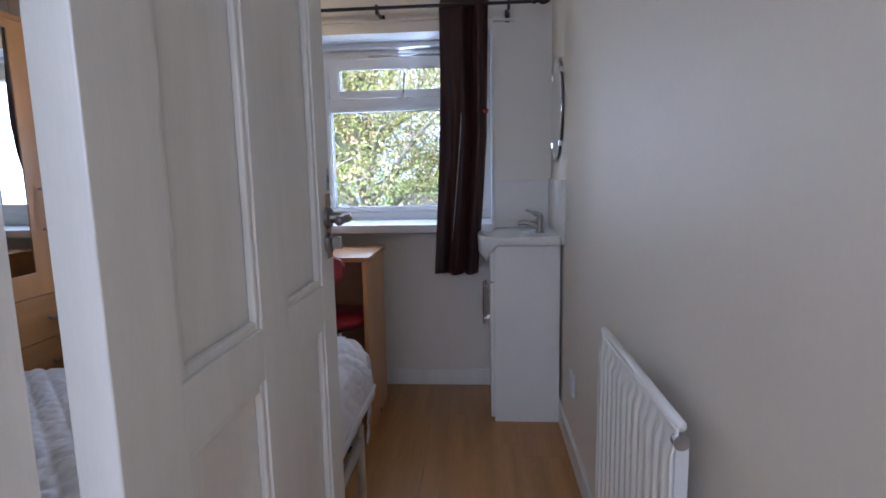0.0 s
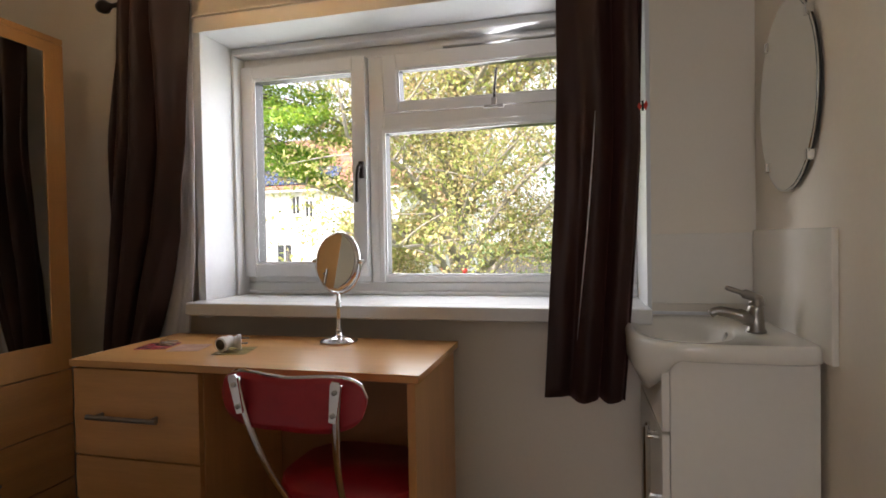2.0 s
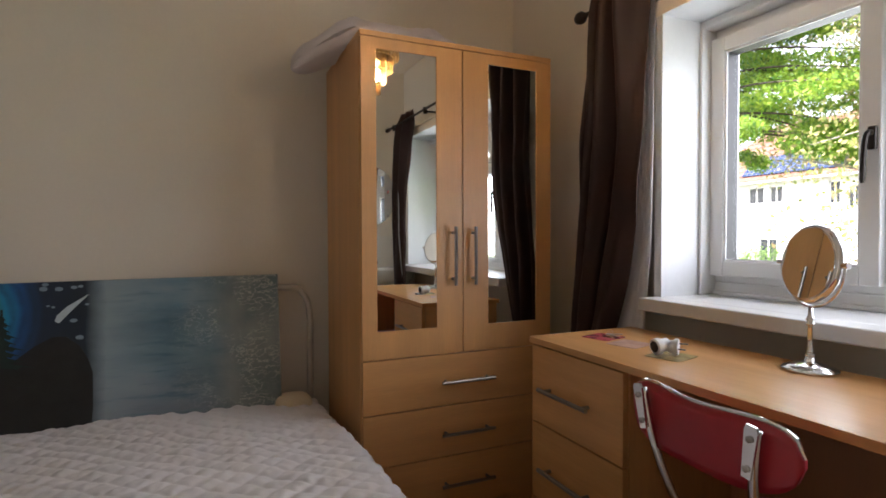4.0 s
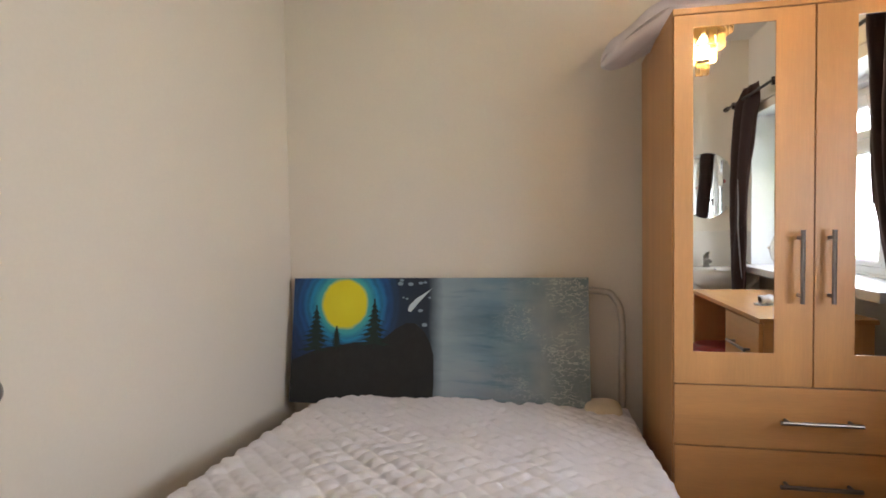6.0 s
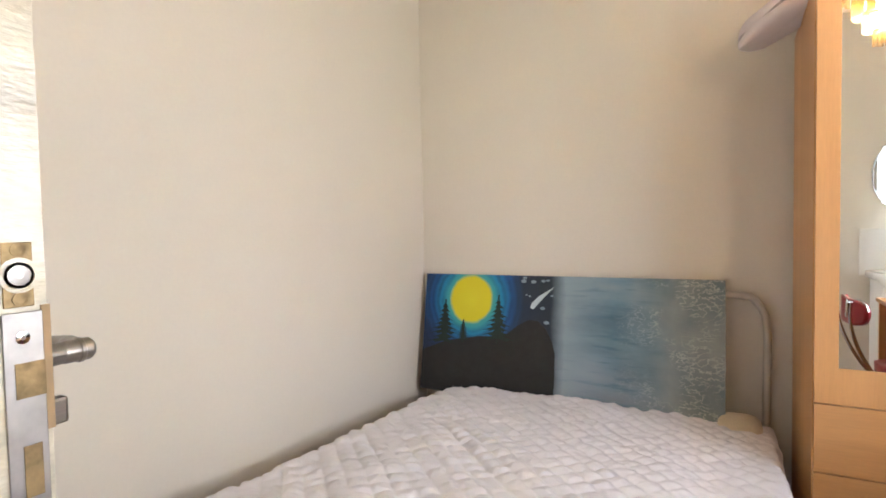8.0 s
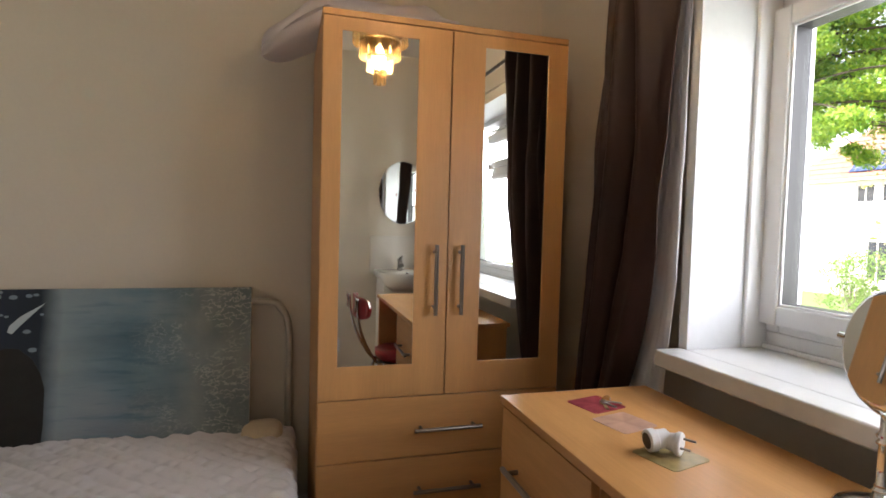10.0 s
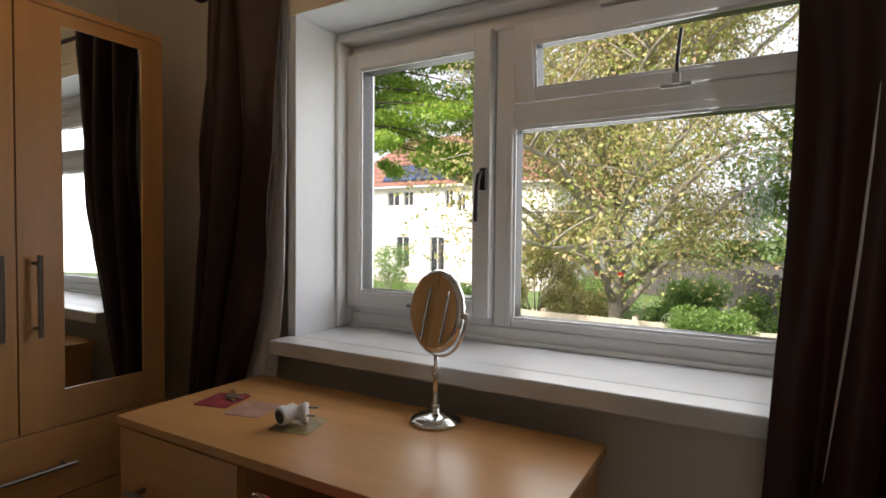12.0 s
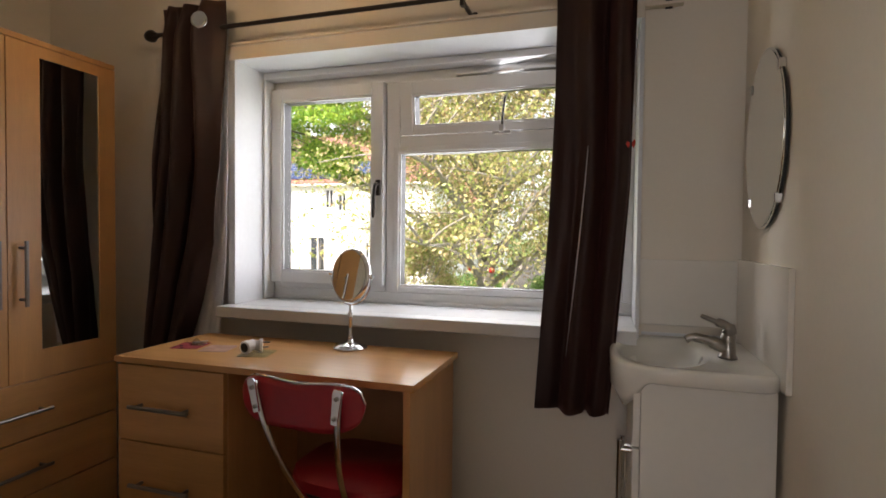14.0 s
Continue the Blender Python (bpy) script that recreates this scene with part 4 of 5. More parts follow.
# ---- bag on the wardrobe ----
def wardrobe_bag():
    b = thing("pillow", (-2.21, 5.92, 1.737), "pale pink pillow slumped over the edge of the wardrobe top", "pillow")

    def f(u, v):
        th, ph = 2 * math.pi * u, math.pi * v
        e = lambda a, p: math.copysign(abs(a) ** p, a)
        y = 0.33 * e(-math.cos(ph), 0.75)
        r = abs(math.sin(ph)) ** 0.6
        x = 0.165 * r * e(math.cos(th), 0.7)
        z = 0.058 * r * math.sin(th) + 0.06 + 0.02 * max(0, math.sin(th)) * noise.noise(Vector((x * 14, y * 14, 3)))
        z += 0.02 * noise.noise(Vector((x * 9, y * 9, th)))
        over = max(0, -0.135 - y)
        z = z - over * 0.62 + 0.02
        return Vector((x, y, max(z, 0.002) if over == 0 else z))
    part("pillow_body", sheet(48, 40, f), pillow_pink, b, smooth=True)


wardrobe_bag()


# ---- door ----
def door():
    """Hinged beside the jamb and standing open into the room."""
    X0, X1, Y0, Y1, H = -0.425, -0.385, 4.411, 5.076, 1.98
    d = thing("door", (X1, Y0, 0.008), "open off-white panel door with steel lever handles and worn edge", "door")
    T, W = X1 - X0, Y1 - Y0
    rails = ((0, 0.22), (0.81, 0.885), (1.86, H))
    cols = ((0, 0.1), (0.3, 0.4), (0.585, W))
    rows = [(-T, 0, a, b, 0, H) for a, b in cols] + [(-T, 0, a, b, z0, z1) for (a, b) in ((0.1, 0.3), (0.4, 0.585)) for z0, z1 in rails]
    part("stiles", boxes(*rows, bevel=0.0015), gloss_white, d)
    for a, b in ((0.1, 0.3), (0.4, 0.585)):
        for z0, z1 in ((0.22, 0.81), (0.885, 1.86)):
            pn = part("panel", boxes((-T + 0.014, -0.014, a, b, z0, z1)), gloss_white, d)
            s = 0.013
            part("moulding", boxes((-0.014, -0.003, a, a + s, z0, z1), (-0.014, -0.003, b - s, b, z0, z1), (-0.014, -0.003, a + s, b - s, z0, z0 + s), (-0.014, -0.003, a + s, b - s, z1 - s, z1), bevel=0.003), gloss_white, pn)
    part("painted_edge", boxes((-T + 0.001, -0.001, W, W + 0.002, 0, H)), edge_paint, d)
    ky, kz, lz = W - 0.036, 1.012, 0.962
    lock = part("lock_plate", boxes((-T + 0.005, -0.007, W + 0.002, W + 0.004, 0.868, 1.058), bevel=0.0008), dull_steel, d, "steel mortice lock plate")
    part("latch_recess", boxes((-T + 0.0052, -0.014, W + 0.004, W + 0.0046, 0.99, 1.018)), brass, lock)
    part("deadbolt", boxes((-0.03, -0.017, W + 0.004, W + 0.0048, 0.91, 0.952), bevel=0.0003), brass, lock)
    for z in (1.038, 0.88):
        part("screw", lathe([(0.005, 0), (0.005, 0.0012), (0.002, 0.0016)], 12, Matrix.Translation((-T / 2, W + 0.004, z)) @ pose(0, 0, 0, -90, 0, 0)), chrome, lock)
    up = part("upper_plate", boxes((-T + 0.01, -0.009, W + 0.002, W + 0.0034, 1.062, 1.113), bevel=0.0006), brass, d, "old brass plate with worn paint")
    part("ring", lathe([(0.014, 0), (0.014, 0.0008), (0.0105, 0.0008), (0.0105, 0)], 20, Matrix.Translation((-T / 2, W + 0.0035, 1.087)) @ pose(0, 0, 0, -90, 0, 0)), edge_paint, up)
    for sz in (1.068, 1.107):
        part("screw", lathe([(0.0055, 0), (0.0055, 0.0008), (0.003, 0.0012)], 12, Matrix.Translation((-T / 2, W + 0.0035, sz)) @ pose(0, 0, 0, -90, 0, 0)), brass, up)
    part("bolt_hole", lathe([(0.008, 0), (0.008, 0.0012), (0.003, 0.0018)], 16, Matrix.Translation((-T / 2, W + 0.0035, 1.087)) @ pose(0, 0, 0, -90, 0, 0)), dull_steel, up)
    part("bare_patch", boxes((-0.0005, 0.0008, W - 0.04, W - 0.006, 0.93, 1.058)), bare_wood, d)
    part("key_hole", boxes((0.003, 0.0036, ky + 0.012, ky + 0.018, 1.079, 1.093)), rubber_black, d)
    part("bare_patch", boxes((-T - 0.0008, -T + 0.006, W + 0.0021, W + 0.003, 0.96, 1.062)), bare_wood, d)
    part("escutcheon", prism([(0.0085 * math.cos(a), 0.022 * math.sin(a)) for a in [k * math.pi / 12 for k in range(24)]], 0.003, Matrix.Translation((0, ky + 0.015, 1.086)) @ Matrix(((0, 0, 1, 0), (1, 0, 0, 0), (0, 1, 0, 0), (0, 0, 0, 1)))), dull_steel, d)
    for sx in (1, -1):
        x = 0.0008 if sx > 0 else -T
        base = Matrix.Translation((x, ky, kz)) @ pose(0, 0, 0, 0, 90 * sx, 0)
        h = part("handle", lathe([(0.021, 0), (0.021, 0.007), (0.019, 0.009), (0.011, 0.009), (0.0095, 0.03), (0.0095, 0.034)], 28, base), nickel, d, "brushed steel lever handle", smooth=False)
        if sx < 0:
            part("end_cap", lathe([(0.01, 0.026), (0.0105, 0.028), (0.0105, 0.038), (0.0115, 0.039), (0.0115, 0.042), (0.0105, 0.043), (0.0103, 0.049), (0.008, 0.052)], 28, base), nickel, h)
        part("lever", tube(smooth_path([(x + sx * 0.03, ky, kz), (x + sx * 0.042, ky - 0.005, kz), (x + sx * 0.046, ky - 0.03, kz + 0.001), (x + sx * 0.045, ky - 0.045, kz), (x + sx * 0.043, ky - 0.07, kz - 0.002)]), [0.0095] * 12 + [0.0085] * 13, 14), nickel, h, smooth=True)
        t = part("thumb_turn", lathe([(0.02, 0), (0.02, 0.007), (0.018, 0.009)], 28, Matrix.Translation((x, ky, lz)) @ pose(0, 0, 0, 0, 90 * sx, 0)), nickel, d)
        part("turn_knob", boxes((x + sx * 0.018 - 0.01, x + sx * 0.018 + 0.01, ky - 0.006, ky + 0.006, lz - 0.012, lz + 0.012), bevel=0.003), nickel, t)
    for z in (0.2, 1.75):
        part("hinge", boxes((-0.004, 0.002, -0.03, 0.004, z, z + 0.09), (0.0, 0.010, -0.03, -0.022, z, z + 0.09)), dull_steel, d)


door()


# ---- pendant light ----
def pendant():
    p = thing("pendant_light", (-1.14, 6.05, 1.75), "tiered amber glass pendant light, lit", "ceiling light")
    part("bulb", lathe([(0.004, 0.085), (0.018, 0.09), (0.024, 0.11), (0.018, 0.135), (0.01, 0.15), (0.01, 0.16)], 16), bulb_glow, p, smooth=True)
    for rad, z, n, h in ((0.115, 0.17, 20, 0.07), (0.085, 0.11, 15, 0.065), (0.052, 0.055, 10, 0.06), (0.024, 0.0, 6, 0.055)):
        part("tier_ring", lathe([(rad + 0.004, z + h), (rad + 0.004, z + h + 0.006), (rad - 0.004, z + h + 0.006), (rad - 0.004, z + h)], 32), brass, p)
        for k in range(n):
            a = 2 * math.pi * k / n
            w = math.pi * rad / n * 0.85
            m = pose(rad * math.cos(a), rad * math.sin(a), z, 0, 0, math.degrees(a))
            bm = prism([(-0.003, -w), (0.004, -w * 0.5), (0.004, w * 0.5), (-0.003, w)], h, m)
            part("glass_drop", bm, amber_glass, p)
    part("cord", tube([(0, 0, 0.16), (0, 0, TOP - 1.75 - 0.02)], 0.003, 8), plastic_white, p)
    part("ceiling_rose", lathe([(0.05, TOP - 1.75 - 0.025), (0.05, TOP - 1.75 - 0.004), (0.045, TOP - 1.75)], 24), plastic_white, p)


pendant()


# ---- things on the desk ----
def desk_things():
    z = 0.766
    s = thing("table_mirror", (-0.884, 6.478, z), "round chrome pedestal make-up mirror standing on the desk", "mirror", rz=-21)
    part("base", lathe([(0.052, 0), (0.054, 0.003), (0.054, 0.005), (0.049, 0.0085), (0.046, 0.009), (0.045, 0.011), (0.03, 0.016), (0.014, 0.0195), (0.0085, 0.021), (0.0085, 0.03)], 40), chrome, s, smooth=True)
    part("stem", lathe([(0.0085, 0.03), (0.0105, 0.033), (0.0105, 0.036), (0.0062, 0.0385), (0.0085, 0.041), (0.0058, 0.044), (0.0052, 0.098), (0.0085, 0.1), (0.0085, 0.103), (0.0055, 0.106), (0.0095, 0.112), (0.0055, 0.118), (0.0045, 0.121), (0.0045, 0.142)], 20), chrome, s, smooth=True)
    zc, R = 0.232, 0.083
    fork = [(math.cos(a) * (R + 0.009), 0.0, zc + math.sin(a) * (R + 0.009)) for a in [math.pi + math.pi * k / 24 for k in range(25)]]
    part("yoke", tube(fork, 0.003, 8), chrome, s, smooth=True)
    tilt = Matrix.Translation((0, 0, zc)) @ pose(0, 0, 0, 83, 0, 0)
    h = part("rim", lathe([(R - 0.006, 0.009), (R, 0.007), (R + 0.003, 0), (R, -0.007), (R - 0.006, -0.009)], 56, tilt), chrome, s, smooth=True)
    for dz in (0.0095, -0.0105):
        part("glass", lathe([(R - 0.007, dz), (R - 0.007, dz + 0.001)], 56, tilt), mirror_glass, s)
    for sx in (-1, 1):
        part("pivot_knob", tube([(sx * (R + 0.002), 0, zc), (sx * (R + 0.018), 0, zc)], 0.006, 12), chrome, h)

    def card(name, x, y, rz, w, h, mat, label):
        c = tagged(part(name, prism(rounded(w, h, 0.008), 0.0012), mat), label, "card", "cards on the desk")
        c.matrix_world = pose(x, y, z, 0, 0, rz)
        return c

    def rounded(w, h, r):
        out = []
        for cx, cy, a0 in ((w / 2 - r, h / 2 - r, 0), (-w / 2 + r, h / 2 - r, 90), (-w / 2 + r, -h / 2 + r, 180), (w / 2 - r, -h / 2 + r, 270)):
            out += [(cx + r * math.cos(radians(a0 + k * 22.5)), cy + r * math.sin(radians(a0 + k * 22.5))) for k in range(5)]
        return out
    card("coaster", -1.378, 6.34, 14, 0.09, 0.095, card_pink, "dark pink card coaster with keys on it")
    card("coaster", -1.268, 6.335, 14, 0.09, 0.095, card_peach, "pale peach clear coaster on the desk")
    card("coaster", -1.112, 6.318, 14, 0.09, 0.095, card_green, "olive and clear coaster under the adaptor")
    k = thing("keys", (-1.365, 6.355, z + 0.0016), "small bunch of steel and brass keys on the pink coaster", "keys")
    part("key_ring", lathe([(0.011, 0), (0.013, 0), (0.013, 0.002), (0.011, 0.002)], 20, pose(-0.018, 0.012, 0.004, 50, 0, 0)), chrome, k)
    for a, m in ((-20, brass), (10, dull_steel), (55, dull_steel)):
        bm = prism([(0.008 * math.cos(t), 0.008 * math.sin(t)) for t in [j * math.pi / 6 for j in range(12)]], 0.002)
        bmb = boxes((0.006, 0.038, -0.003, 0.003, 0.0, 0.002))
        me = bpy.data.meshes.new("tmp")
        bmb.to_mesh(me)
        bmb.free()
        bm.from_mesh(me)
        bpy.data.meshes.remove(me)
        o = part("key", bm, m, k)
        o.matrix_local = pose(-0.008, 0, 0.001 + 0.003 * (a > 0) + 0.002 * (a > 20), 0, 0, a)
    p = thing("plug_adaptor", (-1.118, 6.318, z + 0.0015), "white plastic plug adaptor with two steel pins lying on a coaster", "plug", rz=22)
    part("socket_body", lathe([(0.018, 0), (0.0215, 0.002), (0.0215, 0.016), (0.018, 0.019), (0.018, 0.04), (0.012, 0.046)], 28, Matrix.Translation((-0.028, -0.03, 0.0235)) @ pose(0, 0, 0, -84, 0, -30)), plastic_white, p)
    part("socket_hole", lathe([(0.0155, -0.001), (0.0155, 0.0004)], 24, Matrix.Translation((-0.028, -0.03, 0.0235)) @ pose(0, 0, 0, -84, 0, -30)), rubber_black, p)
    part("plug_body", lathe([(0.014, -0.03), (0.018, -0.012), (0.0225, -0.006), (0.0225, 0.0), (0.021, 0.002)], 28, Matrix.Translation((0.02, 0.008, 0.024)) @ pose(0, 0, 0, 0, 90, 12)), plastic_white, p)
    for dy in (-0.01, 0.01):
        part("pin", tube([(0.02, 0.008 + dy, 0.026 + dy * 0.6), (0.042, 0.012 + dy, 0.026 + dy * 0.6)], 0.0024, 10), nickel, p)
    p.scale = (0.9, 0.9, 0.9)


desk_things()


# ---- outdoors ----
GZ = -1.85
ground = tagged(part("ground", boxes((-150, 150, 7.2, 400, GZ - 0.3, GZ)), grass_green), "green grass gardens", kind="structure")
setting("pavement", boxes((-17, -5, 22.5, 25.5, GZ, GZ + 0.03), (-24, -9, 32.0, 34.9, GZ, GZ + 0.03)), paving, "pale patio slabs by the house")


def house(x0, x1, y0, y1, zb, eave, ridge, label, panels=False, windows=()):
    h = thing("house", ((x0 + x1) / 2, (y0 + y1) / 2, zb), label, "house", "houses")
    cx, cy = (x0 + x1) / 2, (y0 + y1) / 2
    w, d = (x1 - x0) / 2, (y1 - y0) / 2
    rows, z = [], [0]
    xs = sorted({-w, w, *[v for a, b, c, e in windows for v in (a - cx, b - cx)]})
    zs = sorted({0, eave - zb, *[v for a, b, c, e in windows for v in (c - zb, e - zb)]})
    for xa, xb in zip(xs, xs[1:]):
        for za, zc in zip(zs, zs[1:]):
            mx, mz = (xa + xb) / 2, (za + zc) / 2
            if not any(a - cx < mx < b - cx and c - zb < mz < e - zb for a, b, c, e in windows):
                rows.append((xa, xb, -d, -d + 0.3, za, zc))
    rows += [(-w, w, d - 0.3, d, 0, eave - zb), (-w, -w + 0.3, -d + 0.3, d - 0.3, 0, eave - zb), (w - 0.3, w, -d + 0.3, d - 0.3, 0, eave - zb)]
    part("wall", boxes(*rows), render_white, h)
    for a, b, c, e in windows:
        wi = part("window", boxes((a - cx, a - cx + 0.07, -d + 0.08, -d + 0.15, c - zb, e - zb), (b - cx - 0.07, b - cx, -d + 0.08, -d + 0.15, c - zb, e - zb), (a - cx, b - cx, -d + 0.08, -d + 0.15, c - zb, c - zb + 0.07), (a - cx, b - cx, -d + 0.08, -d + 0.15, e - zb - 0.07, e - zb),
                                  ((a + b) / 2 - cx - 0.03, (a + b) / 2 - cx + 0.03, -d + 0.08, -d + 0.15, c - zb, e - zb)), plastic_white, h)
        part("pane", boxes((a - cx + 0.05, b - cx - 0.05, -d + 0.12, -d + 0.13, c - zb + 0.05, e - zb - 0.05)), dark_glass, wi)
    o = 0.35
    ez, rz = eave - zb, ridge - zb
    bm = bmesh.new()
    hip = min(w * 0.55, d)
    v = [bm.verts.new(p) for p in ((-w - o, -d - o, ez - 0.12), (w + o, -d - o, ez - 0.12), (w + o, d + o, ez - 0.12), (-w - o, d + o, ez - 0.12), (-w + hip, 0, rz), (w - hip, 0, rz))]
    for f in ((0, 1, 5, 4), (1, 2, 5), (2, 3, 4, 5), (3, 0, 4), (3, 2, 1, 0)):
        bm.faces.new([v[i] for i in f])
    roof = part("roof", bm, roof_tile, h)
    slope = Vector((0, d + o, rz - ez + 0.12)).normalized()
    n = 12
    bmr = bmesh.new()
    for k in range(n):
        a = (k + 0.3) / n
        y, z = -d - o + (d + o) * a, ez - 0.12 + (rz - ez + 0.12) * a
        ww = w + o - (hip + o) * a
        box(bmr, -ww, ww, y - 0.02, y + 0.02, z, z + 0.035)
    part("tile_course", bmr, roof_tile, h)
    part("gutter", boxes((-w - o, w + o, -d - o - 0.1, -d - o, ez - 0.2, ez - 0.1)), plastic_white, h)
    if panels:
        m = Matrix.Translation((0, -d - o, ez - 0.12)) @ Matrix.Rotation(math.atan2(rz - ez + 0.12, d + o), 4, "X")
        for k in range(6):
            bm = bmesh.new()
            box(bm, panels + k * 1.33, panels + k * 1.33 + 1.27, 0.5, 2.15, 0.06, 0.1)
            bm.transform(m)
            sp = part("solar_panel", bm, solar_blue, h, "dark blue solar panel")
            bm = bmesh.new()
            for g in range(1, 4):
                box(bm, panels + k * 1.33 + g * 0.3175 - 0.008, panels + k * 1.33 + g * 0.3175 + 0.008, 0.5, 2.15, 0.1, 0.105)
            for g in range(1, 6):
                box(bm, panels + k * 1.33, panels + k * 1.33 + 1.27, 0.5 + g * 0.275 - 0.008, 0.5 + g * 0.275 + 0.008, 0.1, 0.105)
            bm.transform(m)
            part("cell_line", bm, dull_steel, sp)
    part("chimney", boxes((w * 0.3, w * 0.3 + 0.9, -0.3, 0.3, rz - 0.6, rz + 0.9)), roof_tile, h)


house(-26, -10.2, 35, 42, GZ - 0.2, 4.3, 8.0, "white rendered two-storey house with a red tiled roof and solar panels", panels=-4.2,
      windows=((-21.9, -20.9, 2.9, 3.9), (-20.6, -19.8, 2.9, 3.9), (-17.4, -16.8, 2.7, 3.9), (-16.5, -15.9, 2.5, 3.6), (-21.2, -20.1, -1.2, 0.9), (-18.5, -17.4, GZ + 0.05, 0.9), (-14.6, -14.1, -1.0, 0.6), (-13.9, -12.9, -1.0, 0.5)))
house(-16, -8.6, 44, 51, GZ, 3.45, 6.6, "white rendered house with a red tiled roof behind the tree", windows=((-12, -10.8, 1.85, 2.85), (-12, -10.6, -1.0, 0.15)))
house(11, 22, 38, 45, GZ, 3.2, 6.2, "distant white house with a red roof beyond the gardens", windows=((12.5, 13.7, 1.7, 2.7), (17, 18.2, 1.7, 2.7)))


def fence(name, x0, x1, y0, y1, h, mat, label, n):
    f = thing(name, (x0, y0, GZ), label, "fence", "garden fences")
    d = Vector((x1 - x0, y1 - y0, 0))
    L = d.length
    f.matrix_world = Matrix.Translation((x0, y0, GZ)) @ Matrix.Rotation(math.atan2(d.y, d.x), 4, "Z")
    bw = L / n
    slat = boxes((0, bw - 0.005, -0.012, 0.012, 0.03, h))
    first = part("board", slat, mat, f)
    rr = random.Random(7)
    for k in range(1, n):
        o = new("board", first.data)
        o.parent = f
        o.location = (k * bw, 0.006 * (k % 2), rr.uniform(-0.004, 0.004))
    for k in range(int(L / 1.83) + 1):
        part("post", boxes((k * 1.83 - 0.05, k * 1.83 + 0.05, 0.02, 0.12, 0, h + 0.06)), mat, f)
    part("rail", boxes((0, L, 0.02, 0.06, h - 0.25, h - 0.17), (0, L, 0.02, 0.06, 0.3, 0.38)), mat, f)


fence("fence", -9.5, 3.4, 16.4, 15.4, 1.42, fence_wood, "low sunlit pale wooden garden fence with dappled shade", 86)
fence("fence", -1.6, 3.0, 30, 17.0, 1.75, fence_dark, "weathered dark grey wooden garden fence", 60)
fence("fence", -5.0, 1.0, 33.5, 33.0, 1.9, fence_dark, "dark panel fence at the end of the garden", 40)


def leaves(name, centres, n, size, mat, parent, seed, flat=1.0):
    """n small leaf blades scattered in blobs (x, y, z, r)."""
    rng = np.random.default_rng(seed)
    cs = np.array(centres)
    pick = rng.choice(len(cs), n, p=cs[:, 3] ** 2 / (cs[:, 3] ** 2).sum())
    d = rng.normal(size=(n, 3))
    d /= np.linalg.norm(d, axis=1)[:, None]
    pos = cs[pick, :3] + d * (cs[pick, 3] * rng.random(n) ** 0.55)[:, None] * (1, 1, flat)
    a, b = rng.normal(size=(n, 3)), rng.normal(size=(n, 3))
    a /= np.linalg.norm(a, axis=1)[:, None]
    b -= (a * b).sum(1)[:, None] * a
    b /= np.linalg.norm(b, axis=1)[:, None]
    s = (size * rng.uniform(0.6, 1.4, n))[:, None]
    quad = np.stack([pos - a * s, pos - b * s * 0.55, pos + a * s, pos + b * s * 0.55], 1).reshape(-1, 3)
    me = bpy.data.meshes.new(name)
    me.vertices.add(4 * n)
    me.vertices.foreach_set("co", quad.astype(np.float32).ravel())
    me.loops.add(4 * n)
    me.loops.foreach_set("vertex_index", np.arange(4 * n, dtype=np.int32))
    me.polygons.add(n)
    me.polygons.foreach_set("loop_start", np.arange(0, 4 * n, 4, dtype=np.int32))
    me.update(calc_edges=True)
    me.materials.append(mat)
    ob = new(name, me)
    ob.parent = parent
    return tagged(ob, kind="stuff")


def broad_tree(x, y, height, spread, n, mat, label, seed, leaf=0.07, trunk=0.16, lean=0.0, limbs=26):
    t = thing("tree", (x, y, GZ), label, "tree", "garden trees")
    rnd = random.Random(seed)
    bm = bmesh.new()
    top = Vector((lean, 0, height * 0.95))
    main = smooth_path([(0, 0, 0), (0.05, 0, height * 0.25), (-0.05, 0.1, height * 0.5), (lean, 0, height * 0.95)], 6)
    tube(main, [trunk * (1 - 0.85 * k / (len(main) - 1)) for k in range(len(main))], 9, bm=bm)
    blobs = []
    for k in range(limbs):
        h = height * (0.115 + 0.765 * (k / limbs) ** 0.95)
        a = k * 2.4 + rnd.uniform(-0.4, 0.4)
        p0 = Vector((0, 0, h))
        reach = spread * (0.65 + 0.45 * rnd.random()) * math.sin(math.pi * min(0.9, 0.3 + 0.6 * h / height)) 
        p2 = p0 + Vector((reach * math.cos(a), reach * math.sin(a), reach * rnd.uniform(0.2, 1.0)))
        p1 = p0.lerp(p2, 0.5) + Vector((0, 0, 0.12 * reach))
        limb = smooth_path([p0, p1, p2], 5)
        tube(limb, [trunk * 0.5 * (1 - 0.82 * j / (len(limb) - 1)) for j in range(len(limb))], 6, bm=bm)
        for j in range(8):
            q = limb[rnd.randint(3, len(limb) - 1)]
            e = q + Vector((rnd.uniform(-1, 1), rnd.uniform(-1, 1), rnd.uniform(-0.1, 0.9))) * reach * 0.4
            tw = smooth_path([q, q.lerp(e, 0.5) + Vector((0, 0, 0.06)), e], 3)
            tube(tw, [trunk * 0.17 * (1 - 0.8 * i / (len(tw) - 1)) for i in range(len(tw))], 4, bm=bm)
            blobs.append((*e, spread * rnd.uniform(0.10, 0.24)))
            blobs.append((*q.lerp(e, 0.5), spread * rnd.uniform(0.08, 0.15)))
    part("trunk", bm, bark, t, smooth=True)
    leaves("crown", blobs, n, leaf, mat, t, seed)


